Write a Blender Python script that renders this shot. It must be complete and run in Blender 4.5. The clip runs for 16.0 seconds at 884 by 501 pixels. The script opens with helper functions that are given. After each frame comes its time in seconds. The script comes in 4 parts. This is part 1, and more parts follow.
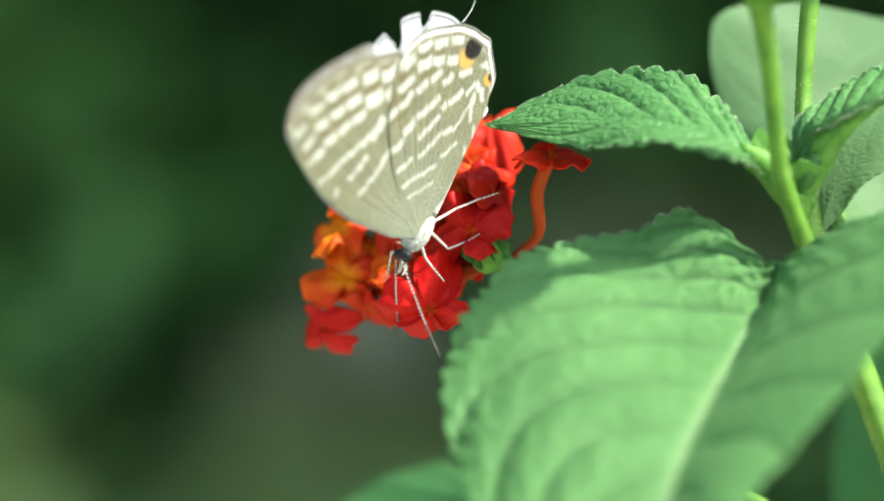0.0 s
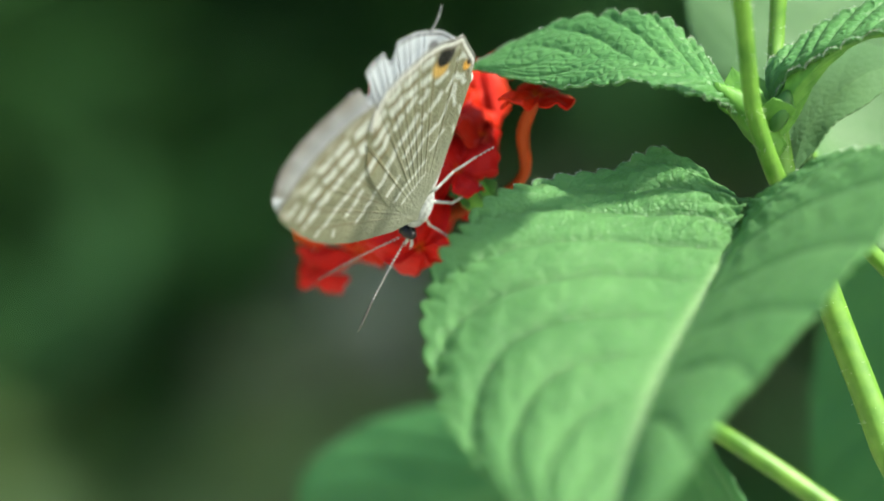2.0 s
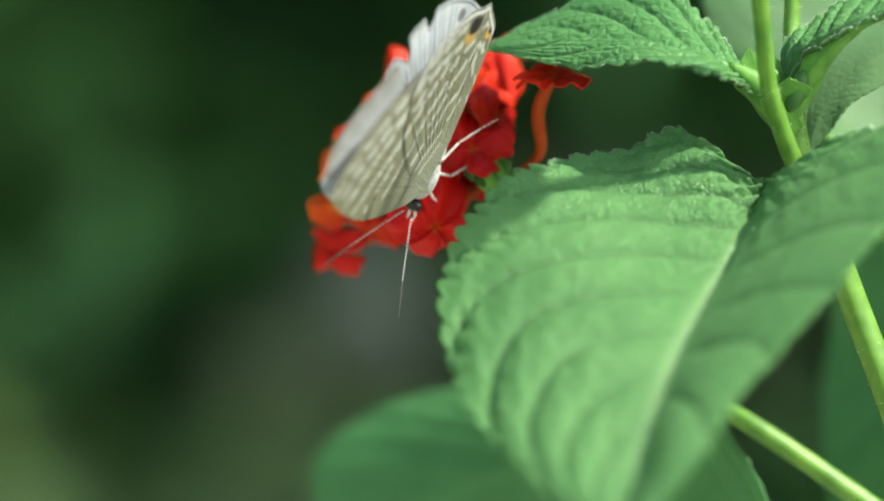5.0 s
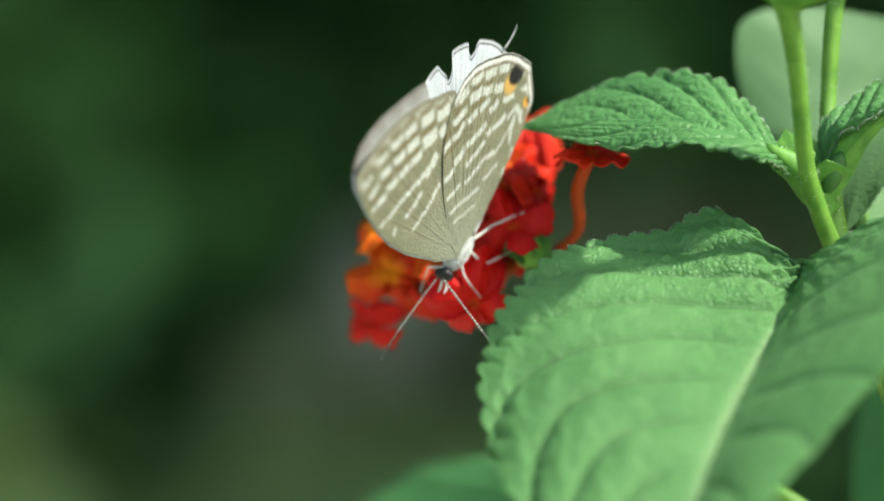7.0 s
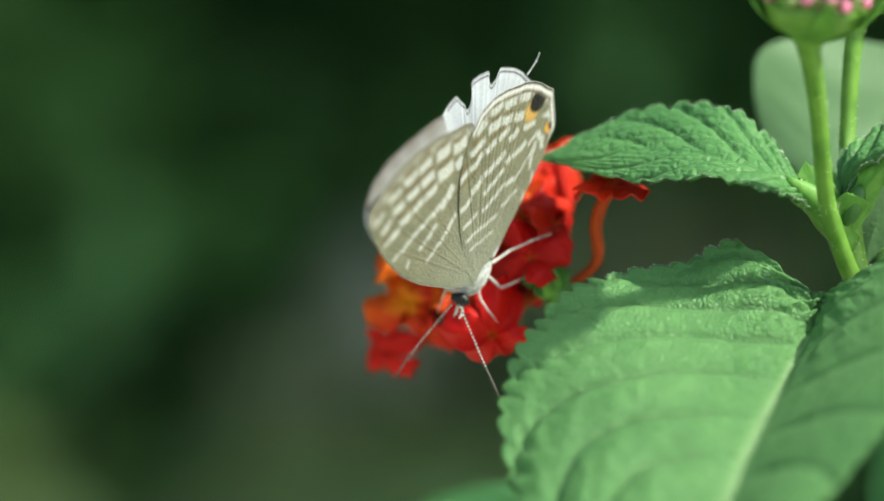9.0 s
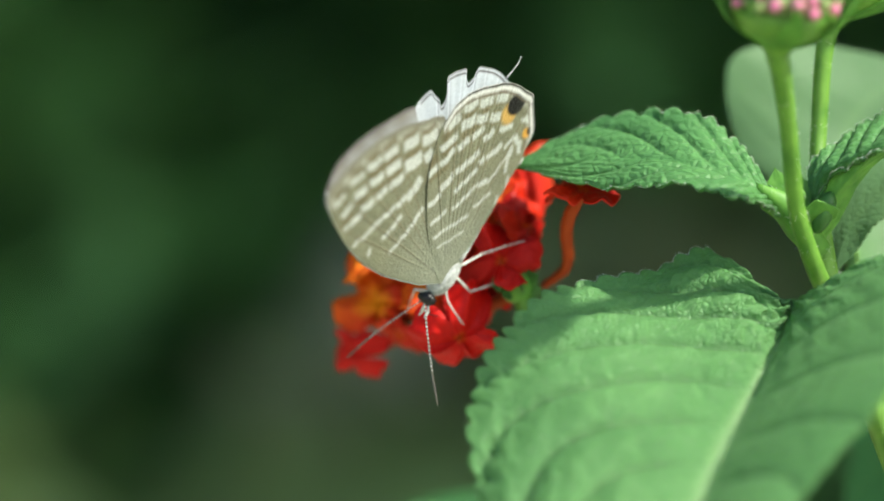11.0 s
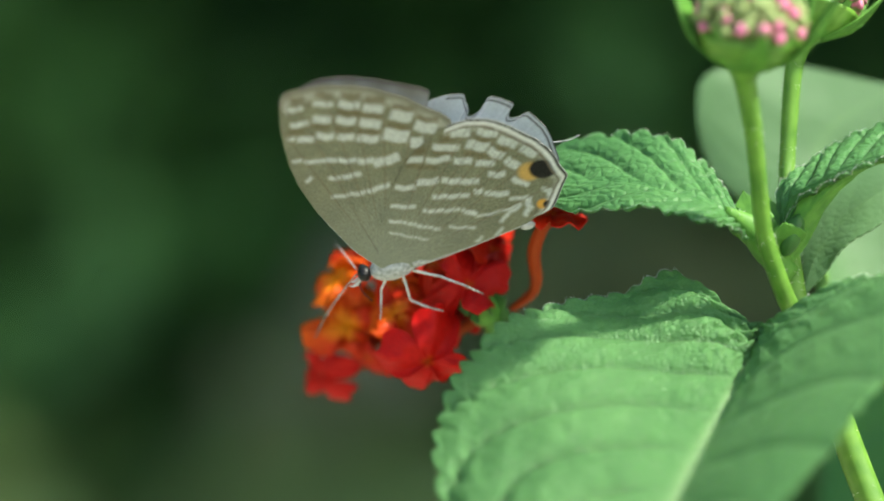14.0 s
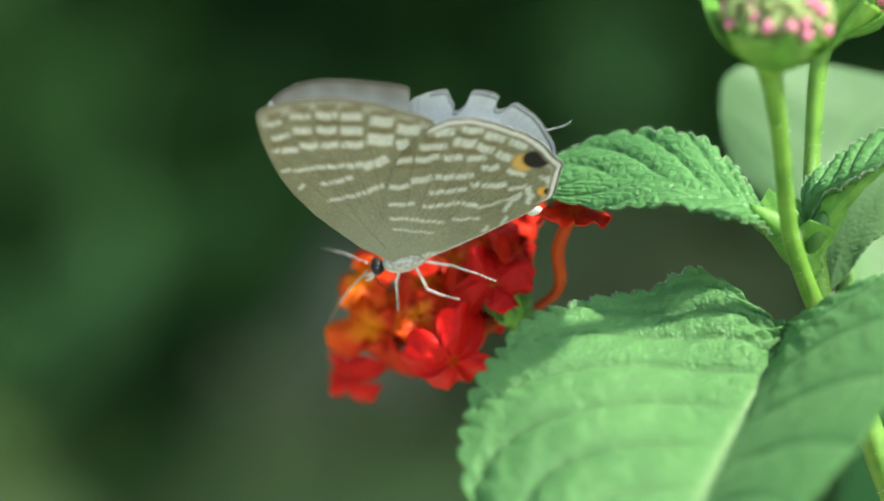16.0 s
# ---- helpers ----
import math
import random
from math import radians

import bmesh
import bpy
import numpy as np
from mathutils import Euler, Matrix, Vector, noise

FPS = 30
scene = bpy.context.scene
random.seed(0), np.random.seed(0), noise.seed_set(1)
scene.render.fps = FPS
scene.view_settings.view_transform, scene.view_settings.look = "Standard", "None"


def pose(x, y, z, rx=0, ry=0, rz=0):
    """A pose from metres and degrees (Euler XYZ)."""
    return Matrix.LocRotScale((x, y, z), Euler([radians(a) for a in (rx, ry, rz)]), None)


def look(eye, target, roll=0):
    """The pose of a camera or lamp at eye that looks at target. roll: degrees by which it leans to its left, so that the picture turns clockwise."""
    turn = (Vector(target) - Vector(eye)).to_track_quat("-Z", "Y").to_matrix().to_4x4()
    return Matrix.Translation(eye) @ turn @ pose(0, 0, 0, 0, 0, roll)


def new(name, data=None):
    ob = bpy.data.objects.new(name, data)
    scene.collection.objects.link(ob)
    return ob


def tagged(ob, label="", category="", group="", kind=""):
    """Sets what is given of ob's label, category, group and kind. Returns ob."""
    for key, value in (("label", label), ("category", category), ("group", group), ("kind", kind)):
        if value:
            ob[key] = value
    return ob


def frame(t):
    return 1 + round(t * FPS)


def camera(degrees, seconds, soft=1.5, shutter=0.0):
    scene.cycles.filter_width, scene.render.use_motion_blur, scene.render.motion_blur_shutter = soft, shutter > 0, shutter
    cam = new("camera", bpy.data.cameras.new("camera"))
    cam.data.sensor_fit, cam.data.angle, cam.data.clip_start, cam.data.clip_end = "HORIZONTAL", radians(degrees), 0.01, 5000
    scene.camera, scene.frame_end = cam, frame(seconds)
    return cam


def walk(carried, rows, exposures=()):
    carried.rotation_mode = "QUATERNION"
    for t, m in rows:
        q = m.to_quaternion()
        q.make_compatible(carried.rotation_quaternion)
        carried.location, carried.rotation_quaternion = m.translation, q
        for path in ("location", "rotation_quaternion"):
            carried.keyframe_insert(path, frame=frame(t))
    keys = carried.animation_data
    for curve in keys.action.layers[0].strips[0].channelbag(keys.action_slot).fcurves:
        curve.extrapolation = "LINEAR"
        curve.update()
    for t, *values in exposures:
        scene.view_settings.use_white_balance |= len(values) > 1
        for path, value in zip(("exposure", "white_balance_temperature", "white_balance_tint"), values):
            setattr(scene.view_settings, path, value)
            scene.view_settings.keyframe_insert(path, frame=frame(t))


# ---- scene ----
# One plant beside a hedge: a small butterfly feeds on a red lantana head. Lengths below are in millimetres times MM.
MM = 0.001

cam = camera(16.0, 16.0, soft=1.8)
cam.data.dof.use_dof = True
cam.data.dof.focus_distance = 0.2825
cam.data.dof.aperture_fstop = 10
CAMERA_AT = (
    (0, 40.55, -274.38, -27.46),
    (0.5, 40.98, -275.60, -28.38),
    (1, 40.62, -278.33, -29.03),
    (1.5, 40.25, -280.14, -31.13),
    (2, 42.28, -280.80, -33.08),
    (2.5, 42.82, -280.79, -35.69),
    (3, 42.84, -280.49, -38.07),
    (3.5, 42.06, -280.66, -34.77),
    (4, 41.37, -280.58, -35.15),
    (6.5, 39.03, -280.98, -30.30),
    (7, 37.40, -281.99, -27.62),
    (7.5, 38.13, -282.42, -27.00),
    (8, 36.80, -282.61, -24.99),
    (8.5, 36.35, -282.44, -24.60),
    (9, 35.60, -282.13, -24.68),
    (9.2, 36.15, -282.07, -23.59),
    (11.3, 39.49, -281.04, -24.29),
    (11.5, 40.88, -280.97, -25.21),
    (12, 41.45, -280.55, -24.91),
    (12.5, 41.71, -280.24, -26.37),
    (13, 41.98, -280.69, -23.36),
    (13.5, 41.73, -280.93, -22.67),
    (14, 41.28, -280.83, -21.98),
    (14.5, 41.80, -281.04, -21.74),
    (15, 40.52, -281.59, -19.03),
    (15.5, 40.52, -281.62, -19.50),
    (16, 39.07, -280.53, -22.21),
)
walk(cam, [(t, pose(x * MM, y * MM, z * MM, 90, 0, 0)) for t, x, y, z in CAMERA_AT],
     exposures=[(t, e, 6650, 4) for t, e in ((0, 1.72), (2.0, 1.55), (4.2, 1.46), (9.2, 1.30), (12.0, 1.36), (14.0, 1.4), (16.0, 1.64))])

# ---- light ----
SUN_TRAVEL = Vector((-0.64, 0.225, -0.735)).normalized()
world = bpy.data.worlds.new("sky")
scene.world = world
world.use_nodes = True
sky = world.node_tree.nodes.new("ShaderNodeTexSky")
sky.sky_type = "NISHITA"
sky.sun_disc = False
sky.sun_elevation = math.asin(-SUN_TRAVEL.z)
sky.sun_rotation = math.atan2(-SUN_TRAVEL.x, -SUN_TRAVEL.y)
sky.air_density, sky.dust_density = 1.0, 2.0
background = world.node_tree.nodes["Background"]
background.inputs["Strength"].default_value = 0.135
world.node_tree.links.new(sky.outputs[0], background.inputs["Color"])
sun_data = bpy.data.lights.new("sun", "SUN")
sun_data.energy, sun_data.angle, sun_data.color = 3.8, radians(2.0), (1.0, 0.95, 0.86)
sun = new("sun", sun_data)
sun.matrix_world = look((0, 0, 3), Vector((0, 0, 3)) + SUN_TRAVEL)


# ---- materials ----
def material(name):
    m = bpy.data.materials.new(name)
    m.use_nodes = True
    nodes, links = m.node_tree.nodes, m.node_tree.links
    return m, nodes, links, nodes["Principled BSDF"], nodes["Material Output"]


def put(nodes, links, kind, sets=(), **feeds):
    """A node with its attributes set and its named inputs fed by a value or by a socket."""
    n = nodes.new(kind)
    for key, value in sets:
        if key == "feature":
            n.feature = value
        elif key == "operation":
            n.operation = value
        else:
            n.attribute_name = value
    for key, value in feeds.items():
        slot = n.inputs[int(key[1:]) if key[0] == "i" and key[1:].isdigit() else key.replace("_", " ")]
        if hasattr(value, "is_output"):
            links.new(value, slot)
        else:
            slot.default_value = value
    return n


def ramp(nodes, links, fac, stops):
    n = nodes.new("ShaderNodeValToRGB")
    while len(n.color_ramp.elements) < len(stops):
        n.color_ramp.elements.new(0.5)
    for e, (p, c) in zip(n.color_ramp.elements, stops):
        e.position, e.color = p, (*c, 1)
    links.new(fac, n.inputs[0])
    return n.outputs[0]


def blend(nodes, links, fac, a, b, how="MIX"):
    n = nodes.new("ShaderNodeMix")
    n.data_type, n.blend_type = "RGBA", how
    for slot, v in ((0, fac), (6, a), (7, b)):
        if hasattr(v, "is_output"):
            links.new(v, n.inputs[slot])
        else:
            n.inputs[slot].default_value = v if slot == 0 else (*v, 1)
    return n.outputs[2]


def thin(nodes, links, bsdf, out, colour, share):
    """Lets part of the light through a thin sheet."""
    t = nodes.new("ShaderNodeBsdfTranslucent")
    links.new(colour, t.inputs["Color"])
    m = nodes.new("ShaderNodeMixShader")
    m.inputs[0].default_value = share
    links.new(bsdf.outputs[0], m.inputs[1])
    links.new(t.outputs[0], m.inputs[2])
    links.new(m.outputs[0], out.inputs["Surface"])
    return t


def leaf_material(name, dark, mid, vein, through_colour, share=0.42, rough=0.5, cell=1200, bump=0.45, sheen=0.05, spec=0.3):
    m, nodes, links, bsdf, out = material(name)
    where = put(nodes, links, "ShaderNodeTexCoord").outputs["Object"]
    big = put(nodes, links, "ShaderNodeTexNoise", Vector=where, Scale=140.0, Detail=4.0).outputs[0]
    fine = put(nodes, links, "ShaderNodeTexNoise", Vector=where, Scale=2600.0, Detail=2.0).outputs[0]
    warp = put(nodes, links, "ShaderNodeVectorMath", (("operation", "MULTIPLY_ADD"),), i0=put(nodes, links, "ShaderNodeTexNoise", Vector=where, Scale=900.0).outputs["Color"], i1=(0.0007, 0.0007, 0.0007), i2=where).outputs[0]
    edges = put(nodes, links, "ShaderNodeTexVoronoi", (("feature", "DISTANCE_TO_EDGE"),), Vector=warp, Scale=float(cell)).outputs["Distance"]
    cells = put(nodes, links, "ShaderNodeMath", (("operation", "POWER"),), i0=put(nodes, links, "ShaderNodeMath", (("operation", "MULTIPLY"), ), i0=edges, i1=2.4).outputs[0], i1=0.6).outputs[0]
    veins = put(nodes, links, "ShaderNodeAttribute", (("attribute_name", "vein"),)).outputs["Fac"]
    base = ramp(nodes, links, big, ((0.3, dark), (0.7, mid)))
    base = blend(nodes, links, 0.35, base, ramp(nodes, links, cells, ((0.1, dark), (0.55, mid))))
    base = blend(nodes, links, 0.25, base, ramp(nodes, links, fine, ((0.35, dark), (0.7, mid))))
    vein_mix = put(nodes, links, "ShaderNodeMath", (("operation", "MULTIPLY"),), i0=veins, i1=0.55).outputs[0]
    base = blend(nodes, links, vein_mix, base, vein)
    # sunk veins are darker green, with the furrows' shade put into the colour
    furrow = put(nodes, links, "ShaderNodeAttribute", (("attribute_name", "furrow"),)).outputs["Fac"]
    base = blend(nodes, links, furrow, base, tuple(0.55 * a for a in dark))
    links.new(base, bsdf.inputs["Base Color"])
    bsdf.inputs["Roughness"].default_value = rough
    bsdf.inputs["Specular IOR Level"].default_value = spec
    bsdf.inputs["Sheen Weight"].default_value = sheen
    bsdf.inputs["Sheen Tint"].default_value = (0.85, 1.0, 0.85, 1)
    height = put(nodes, links, "ShaderNodeMath", (("operation", "MULTIPLY_ADD"),), i0=fine, i1=0.35, i2=cells).outputs[0]
    b = put(nodes, links, "ShaderNodeBump", Strength=bump, Distance=0.0005, Height=height)
    links.new(b.outputs[0], bsdf.inputs["Normal"])
    tint = blend(nodes, links, 0.7, base, through_colour)
    thin(nodes, links, bsdf, out, tint, share)
    return m


def plain(name, low, high, scale, rough, bump=0.0, distance=0.0002, share=0.0, spec=0.3, sheen=0.0):
    m, nodes, links, bsdf, out = material(name)
    where = put(nodes, links, "ShaderNodeTexCoord").outputs["Object"]
    n = put(nodes, links, "ShaderNodeTexNoise", Vector=where, Scale=float(scale), Detail=5.0).outputs[0]
    c = ramp(nodes, links, n, ((0.3, low), (0.7, high)))
    links.new(c, bsdf.inputs["Base Color"])
    bsdf.inputs["Roughness"].default_value = rough
    bsdf.inputs["Specular IOR Level"].default_value = spec
    bsdf.inputs["Sheen Weight"].default_value = sheen
    if bump:
        b = put(nodes, links, "ShaderNodeBump", Strength=bump, Distance=distance, Height=n)
        links.new(b.outputs[0], bsdf.inputs["Normal"])
    if share:
        thin(nodes, links, bsdf, out, c, share)
    return m


def painted(name, attribute, rough, share, bump=0.15, sheen=0.2, grain=5200.0, spec=0.3):
    """A thin sheet that takes its colours from a colour layer of the mesh."""
    m, nodes, links, bsdf, out = material(name)
    where = put(nodes, links, "ShaderNodeTexCoord").outputs["Object"]
    c = put(nodes, links, "ShaderNodeAttribute", (("attribute_name", attribute),)).outputs["Color"]
    n = put(nodes, links, "ShaderNodeTexNoise", Vector=where, Scale=grain, Detail=4.0).outputs[0]
    c = blend(nodes, links, 0.35, c, ramp(nodes, links, n, ((0.3, (0.55, 0.55, 0.55)), (0.7, (1, 1, 1)))), "MULTIPLY")
    links.new(c, bsdf.inputs["Base Color"])
    bsdf.inputs["Roughness"].default_value = rough
    bsdf.inputs["Sheen Weight"].default_value = sheen
    bsdf.inputs["Specular IOR Level"].default_value = spec
    b = put(nodes, links, "ShaderNodeBump", Strength=bump, Distance=0.00015, Height=n)
    links.new(b.outputs[0], bsdf.inputs["Normal"])
    thin(nodes, links, bsdf, out, c, share)
    return m


LEAF = leaf_material("lantana_leaf", (0.065, 0.195, 0.058), (0.142, 0.325, 0.108), (0.37, 0.53, 0.265), (0.22, 0.46, 0.08), rough=0.5, bump=0.42, cell=1900, sheen=0.06, spec=0.3)
LEAF_YOUNG = leaf_material("young_leaf", (0.05, 0.168, 0.047), (0.118, 0.30, 0.092), (0.06, 0.19, 0.05), (0.21, 0.45, 0.06), share=0.36, rough=0.48, cell=950, bump=0.36, sheen=0.05, spec=0.3)
LEAF_PALE = leaf_material("pale_leaf", (0.10, 0.205, 0.085), (0.12, 0.24, 0.10), (0.15, 0.29, 0.11), (0.17, 0.36, 0.075), share=0.4, bump=0.15)
LEAF_DEEP = leaf_material("deep_leaf", (0.05, 0.17, 0.05), (0.085, 0.26, 0.08), (0.12, 0.3, 0.1), (0.1, 0.32, 0.05), share=0.3, bump=0.2)
STEM = plain("stem_green", (0.06, 0.16, 0.018), (0.125, 0.265, 0.035), 500, 0.45, 0.3)
BRACT = plain("bract_green", (0.07, 0.21, 0.03), (0.14, 0.34, 0.05), 700, 0.5, 0.3, share=0.25)
BUD_DARK = plain("axil_bud", (0.025, 0.085, 0.015), (0.05, 0.15, 0.025), 800, 0.5, 0.3)
HAIR = plain("hair_white", (0.6, 0.68, 0.55), (0.75, 0.8, 0.7), 900, 0.4, share=0.3)
BUD_GREEN = plain("bud_green", (0.20, 0.30, 0.08), (0.37, 0.42, 0.19), 300, 0.65, 0.2, share=0.25)
BUD_PINK = plain("bud_pink", (0.60, 0.14, 0.27), (0.68, 0.28, 0.39), 500, 0.65, 0.2, share=0.25)
PETAL = painted("petal", "tone", 0.5, 0.36, bump=0.5, sheen=0.0, grain=2600.0, spec=0.2)
WING_UNDER = painted("wing_underside", "under", 0.6, 0.28, bump=1.0, sheen=0.04, grain=3800.0)
WING_UPPER = painted("wing_upperside", "upper", 0.45, 0.28)
BODY = plain("body_scales", (0.17, 0.18, 0.17), (0.40, 0.42, 0.41), 2600, 0.6, 0.5, sheen=0.3)
BLACK = plain("black_eye", (0.005, 0.005, 0.005), (0.012, 0.011, 0.011), 2000, 0.42, spec=0.25)
LEG = plain("leg_scales", (0.34, 0.34, 0.31), (0.56, 0.56, 0.53), 3500, 0.55, 0.3)
BANDED = plain("antenna_scales", (0.05, 0.045, 0.04), (0.13, 0.12, 0.10), 4000, 0.5)
HEDGE = plain("hedge_leaf", (0.07, 0.185, 0.05), (0.11, 0.26, 0.07), 45, 0.55, share=0.2)
WEED = plain("weed_leaf", (0.09, 0.155, 0.05), (0.16, 0.24, 0.085), 60, 0.6, share=0.2)
HEDGE_DRY = plain("dry_leaf", (0.10, 0.14, 0.06), (0.20, 0.235, 0.11), 12, 0.8, share=0.15)
SOIL = plain("soil", (0.24, 0.245, 0.18), (0.48, 0.48, 0.37), 6, 0.95, 0.6, 0.01)
FAR = plain("shaded_thicket", (0.01, 0.04, 0.014), (0.035, 0.09, 0.028), 2.5, 0.9)


# ---- mesh helpers ----
def V(p):
    return Vector((p[0] * MM, p[1] * MM, p[2] * MM))


def spline(points, u):
    """Places along a smooth curve through the points, u from 0 to 1."""
    p = np.asarray(points, float)
    n = len(p) - 1
    p = np.vstack([2 * p[0] - p[1], p, 2 * p[-1] - p[-2]])
    x = np.clip(np.asarray(u, float), 0, 1) * n
    i = np.minimum(x.astype(int), n - 1)
    f = (x - i)[:, None]
    a, b, c, d = p[i], p[i + 1], p[i + 2], p[i + 3]
    return 0.5 * (2 * b + (c - a) * f + (2 * a - 5 * b + 4 * c - d) * f ** 2 + (3 * b - a - 3 * c + d) * f ** 3)


def mesh_of(name, verts, faces, mats, smooth=True, slots=None, layers=()):
    me = bpy.data.meshes.new(name)
    me.from_pydata([tuple(v) for v in verts], [], faces)
    for m in mats:
        me.materials.append(m)
    me.polygons.foreach_set("use_smooth", [smooth] * len(me.polygons))
    if slots is not None:
        me.polygons.foreach_set("material_index", slots)
    for key, values in layers:
        values = np.asarray(values, float)
        if values.ndim == 1:
            me.attributes.new(key, "FLOAT", "POINT").data.foreach_set("value", values)
        else:
            rgba = np.hstack([values, np.ones((len(values), 1))]).ravel()
            me.attributes.new(key, "FLOAT_COLOR", "POINT").data.foreach_set("color", rgba)
    me.update()
    return me


def attach(ob, parent):
    """Hangs ob under parent and leaves it where it is."""
    ob.parent = parent
    ob.matrix_parent_inverse = parent.matrix_basis.inverted()
    return ob


def sub(name, me, parent, label=""):
    ob = new(name, me)
    if parent is not None:
        attach(ob, parent)
    return tagged(ob, label)


def tube(points, radii, sides=10, rings=24, square=0.0, start=0):
    """Vertices and faces of a tapered tube along a smooth curve, in metres; closed at both ends."""
    u = np.linspace(0, 1, rings)
    c = spline(points, u) * MM
    r = np.interp(u, np.linspace(0, 1, len(radii)), radii) * MM
    d = np.gradient(c, axis=0)
    d /= np.linalg.norm(d, axis=1)[:, None] + 1e-12
    side = np.cross(d[0], (0.31, 0.9, 0.17))
    verts, faces = [], []
    for k in range(rings):
        side = side - d[k] * side.dot(d[k])
        side /= np.linalg.norm(side)
        up = np.cross(d[k], side)
        for j in range(sides):
            a = 2 * math.pi * j / sides
            rr = r[k] * (1 + square * math.cos(4 * a))
            verts.append(c[k] + rr * (math.cos(a) * side + math.sin(a) * up))
    for k in range(rings - 1):
        for j in range(sides):
            a, b = k * sides + j, k * sides + (j + 1) % sides
            faces.append((start + a, start + b, start + b + sides, start + a + sides))
    verts += [c[0], c[-1]]
    n = rings * sides
    for j in range(sides):
        faces.append((start + n, start + (j + 1) % sides, start + j))
        faces.append((start + n + 1, start + n - sides + j, start + n - sides + (j + 1) % sides))
    return verts, faces


def tube_mesh(name, points, radii, mat, **how):
    v, f = tube(points, radii, **how)
    return mesh_of(name, v, f, [mat])


def blob(centre, axes, rings=12, sides=16, start=0):
    """An ellipsoid about centre, with three axis vectors, in metres."""
    c, (a, b, n) = np.asarray(centre), [np.asarray(x) for x in axes]
    verts, faces = [], []
    for i in range(rings + 1):
        th = math.pi * i / rings
        for j in range(sides):
            ph = 2 * math.pi * j / sides
            verts.append(c + math.sin(th) * (math.cos(ph) * a + math.sin(ph) * b) + math.cos(th) * n)
    for i in range(rings):
        for j in range(sides):
            p, q = i * sides + j, i * sides + (j + 1) % sides
            faces.append((start + p, start + q, start + q + sides, start + p + sides))
    return verts, faces


def sheet(grid, normal, thick):
    """A thin closed slab from a grid of points and their normals: vertices and faces."""
    rows, cols = grid.shape[:2]
    top, low = grid.reshape(-1, 3), (grid - normal * thick).reshape(-1, 3)
    n, faces = rows * cols, []
    for i in range(rows - 1):
        for j in range(cols - 1):
            a = i * cols + j
            faces.append((a, a + 1, a + cols + 1, a + cols))
            faces.append((n + a, n + a + cols, n + a + cols + 1, n + a + 1))
    edge = [(0, j) for j in range(cols)] + [(i, cols - 1) for i in range(1, rows)] + \
           [(rows - 1, j) for j in range(cols - 2, -1, -1)] + [(i, 0) for i in range(rows - 2, 0, -1)]
    ids = [i * cols + j for i, j in edge]
    for a, b in zip(ids, ids[1:] + ids[:1]):
        faces.append((a, n + a, n + b, b))
    return np.vstack([top, low]), faces


def grid_normals(g):
    n = np.cross(np.gradient(g, axis=1), np.gradient(g, axis=0))
    return n / (np.linalg.norm(n, axis=2)[..., None] + 1e-15)


MARGINS = [None, None]


def fringe(margin, count, length, parent, seed, low=0.0, high=1.0):
    """Fine pale hairs that stand off the margin of the leaf made last."""
    rng = np.random.default_rng(seed)
    edge, out = margin
    verts, faces = [], []
    for u in rng.uniform(low, high, count):
        i = min(int(u * (len(edge) - 1)), len(edge) - 2)
        p = edge[i] + (edge[i + 1] - edge[i]) * rng.random()
        o = out[i] / (np.linalg.norm(out[i]) + 1e-12) + rng.normal(0, 0.45, 3)
        o /= np.linalg.norm(o)
        a = np.cross(o, rng.normal(0, 1, 3))
        a *= 0.018 * MM / (np.linalg.norm(a) + 1e-12)
        b = np.cross(o, a)
        k = len(verts)
        p = p - o * 0.05 * MM
        verts += [p + a, p - a * 0.5 + b, p - a * 0.5 - b, p + o * length * rng.uniform(0.5, 1.2) * MM]
        faces += [(k, k + 1, k + 3), (k + 1, k + 2, k + 3), (k + 2, k, k + 3)]
    return tagged(sub("leaf_hairs", mesh_of("leaf_hairs", verts, faces, [HAIR]), parent), kind="stuff")


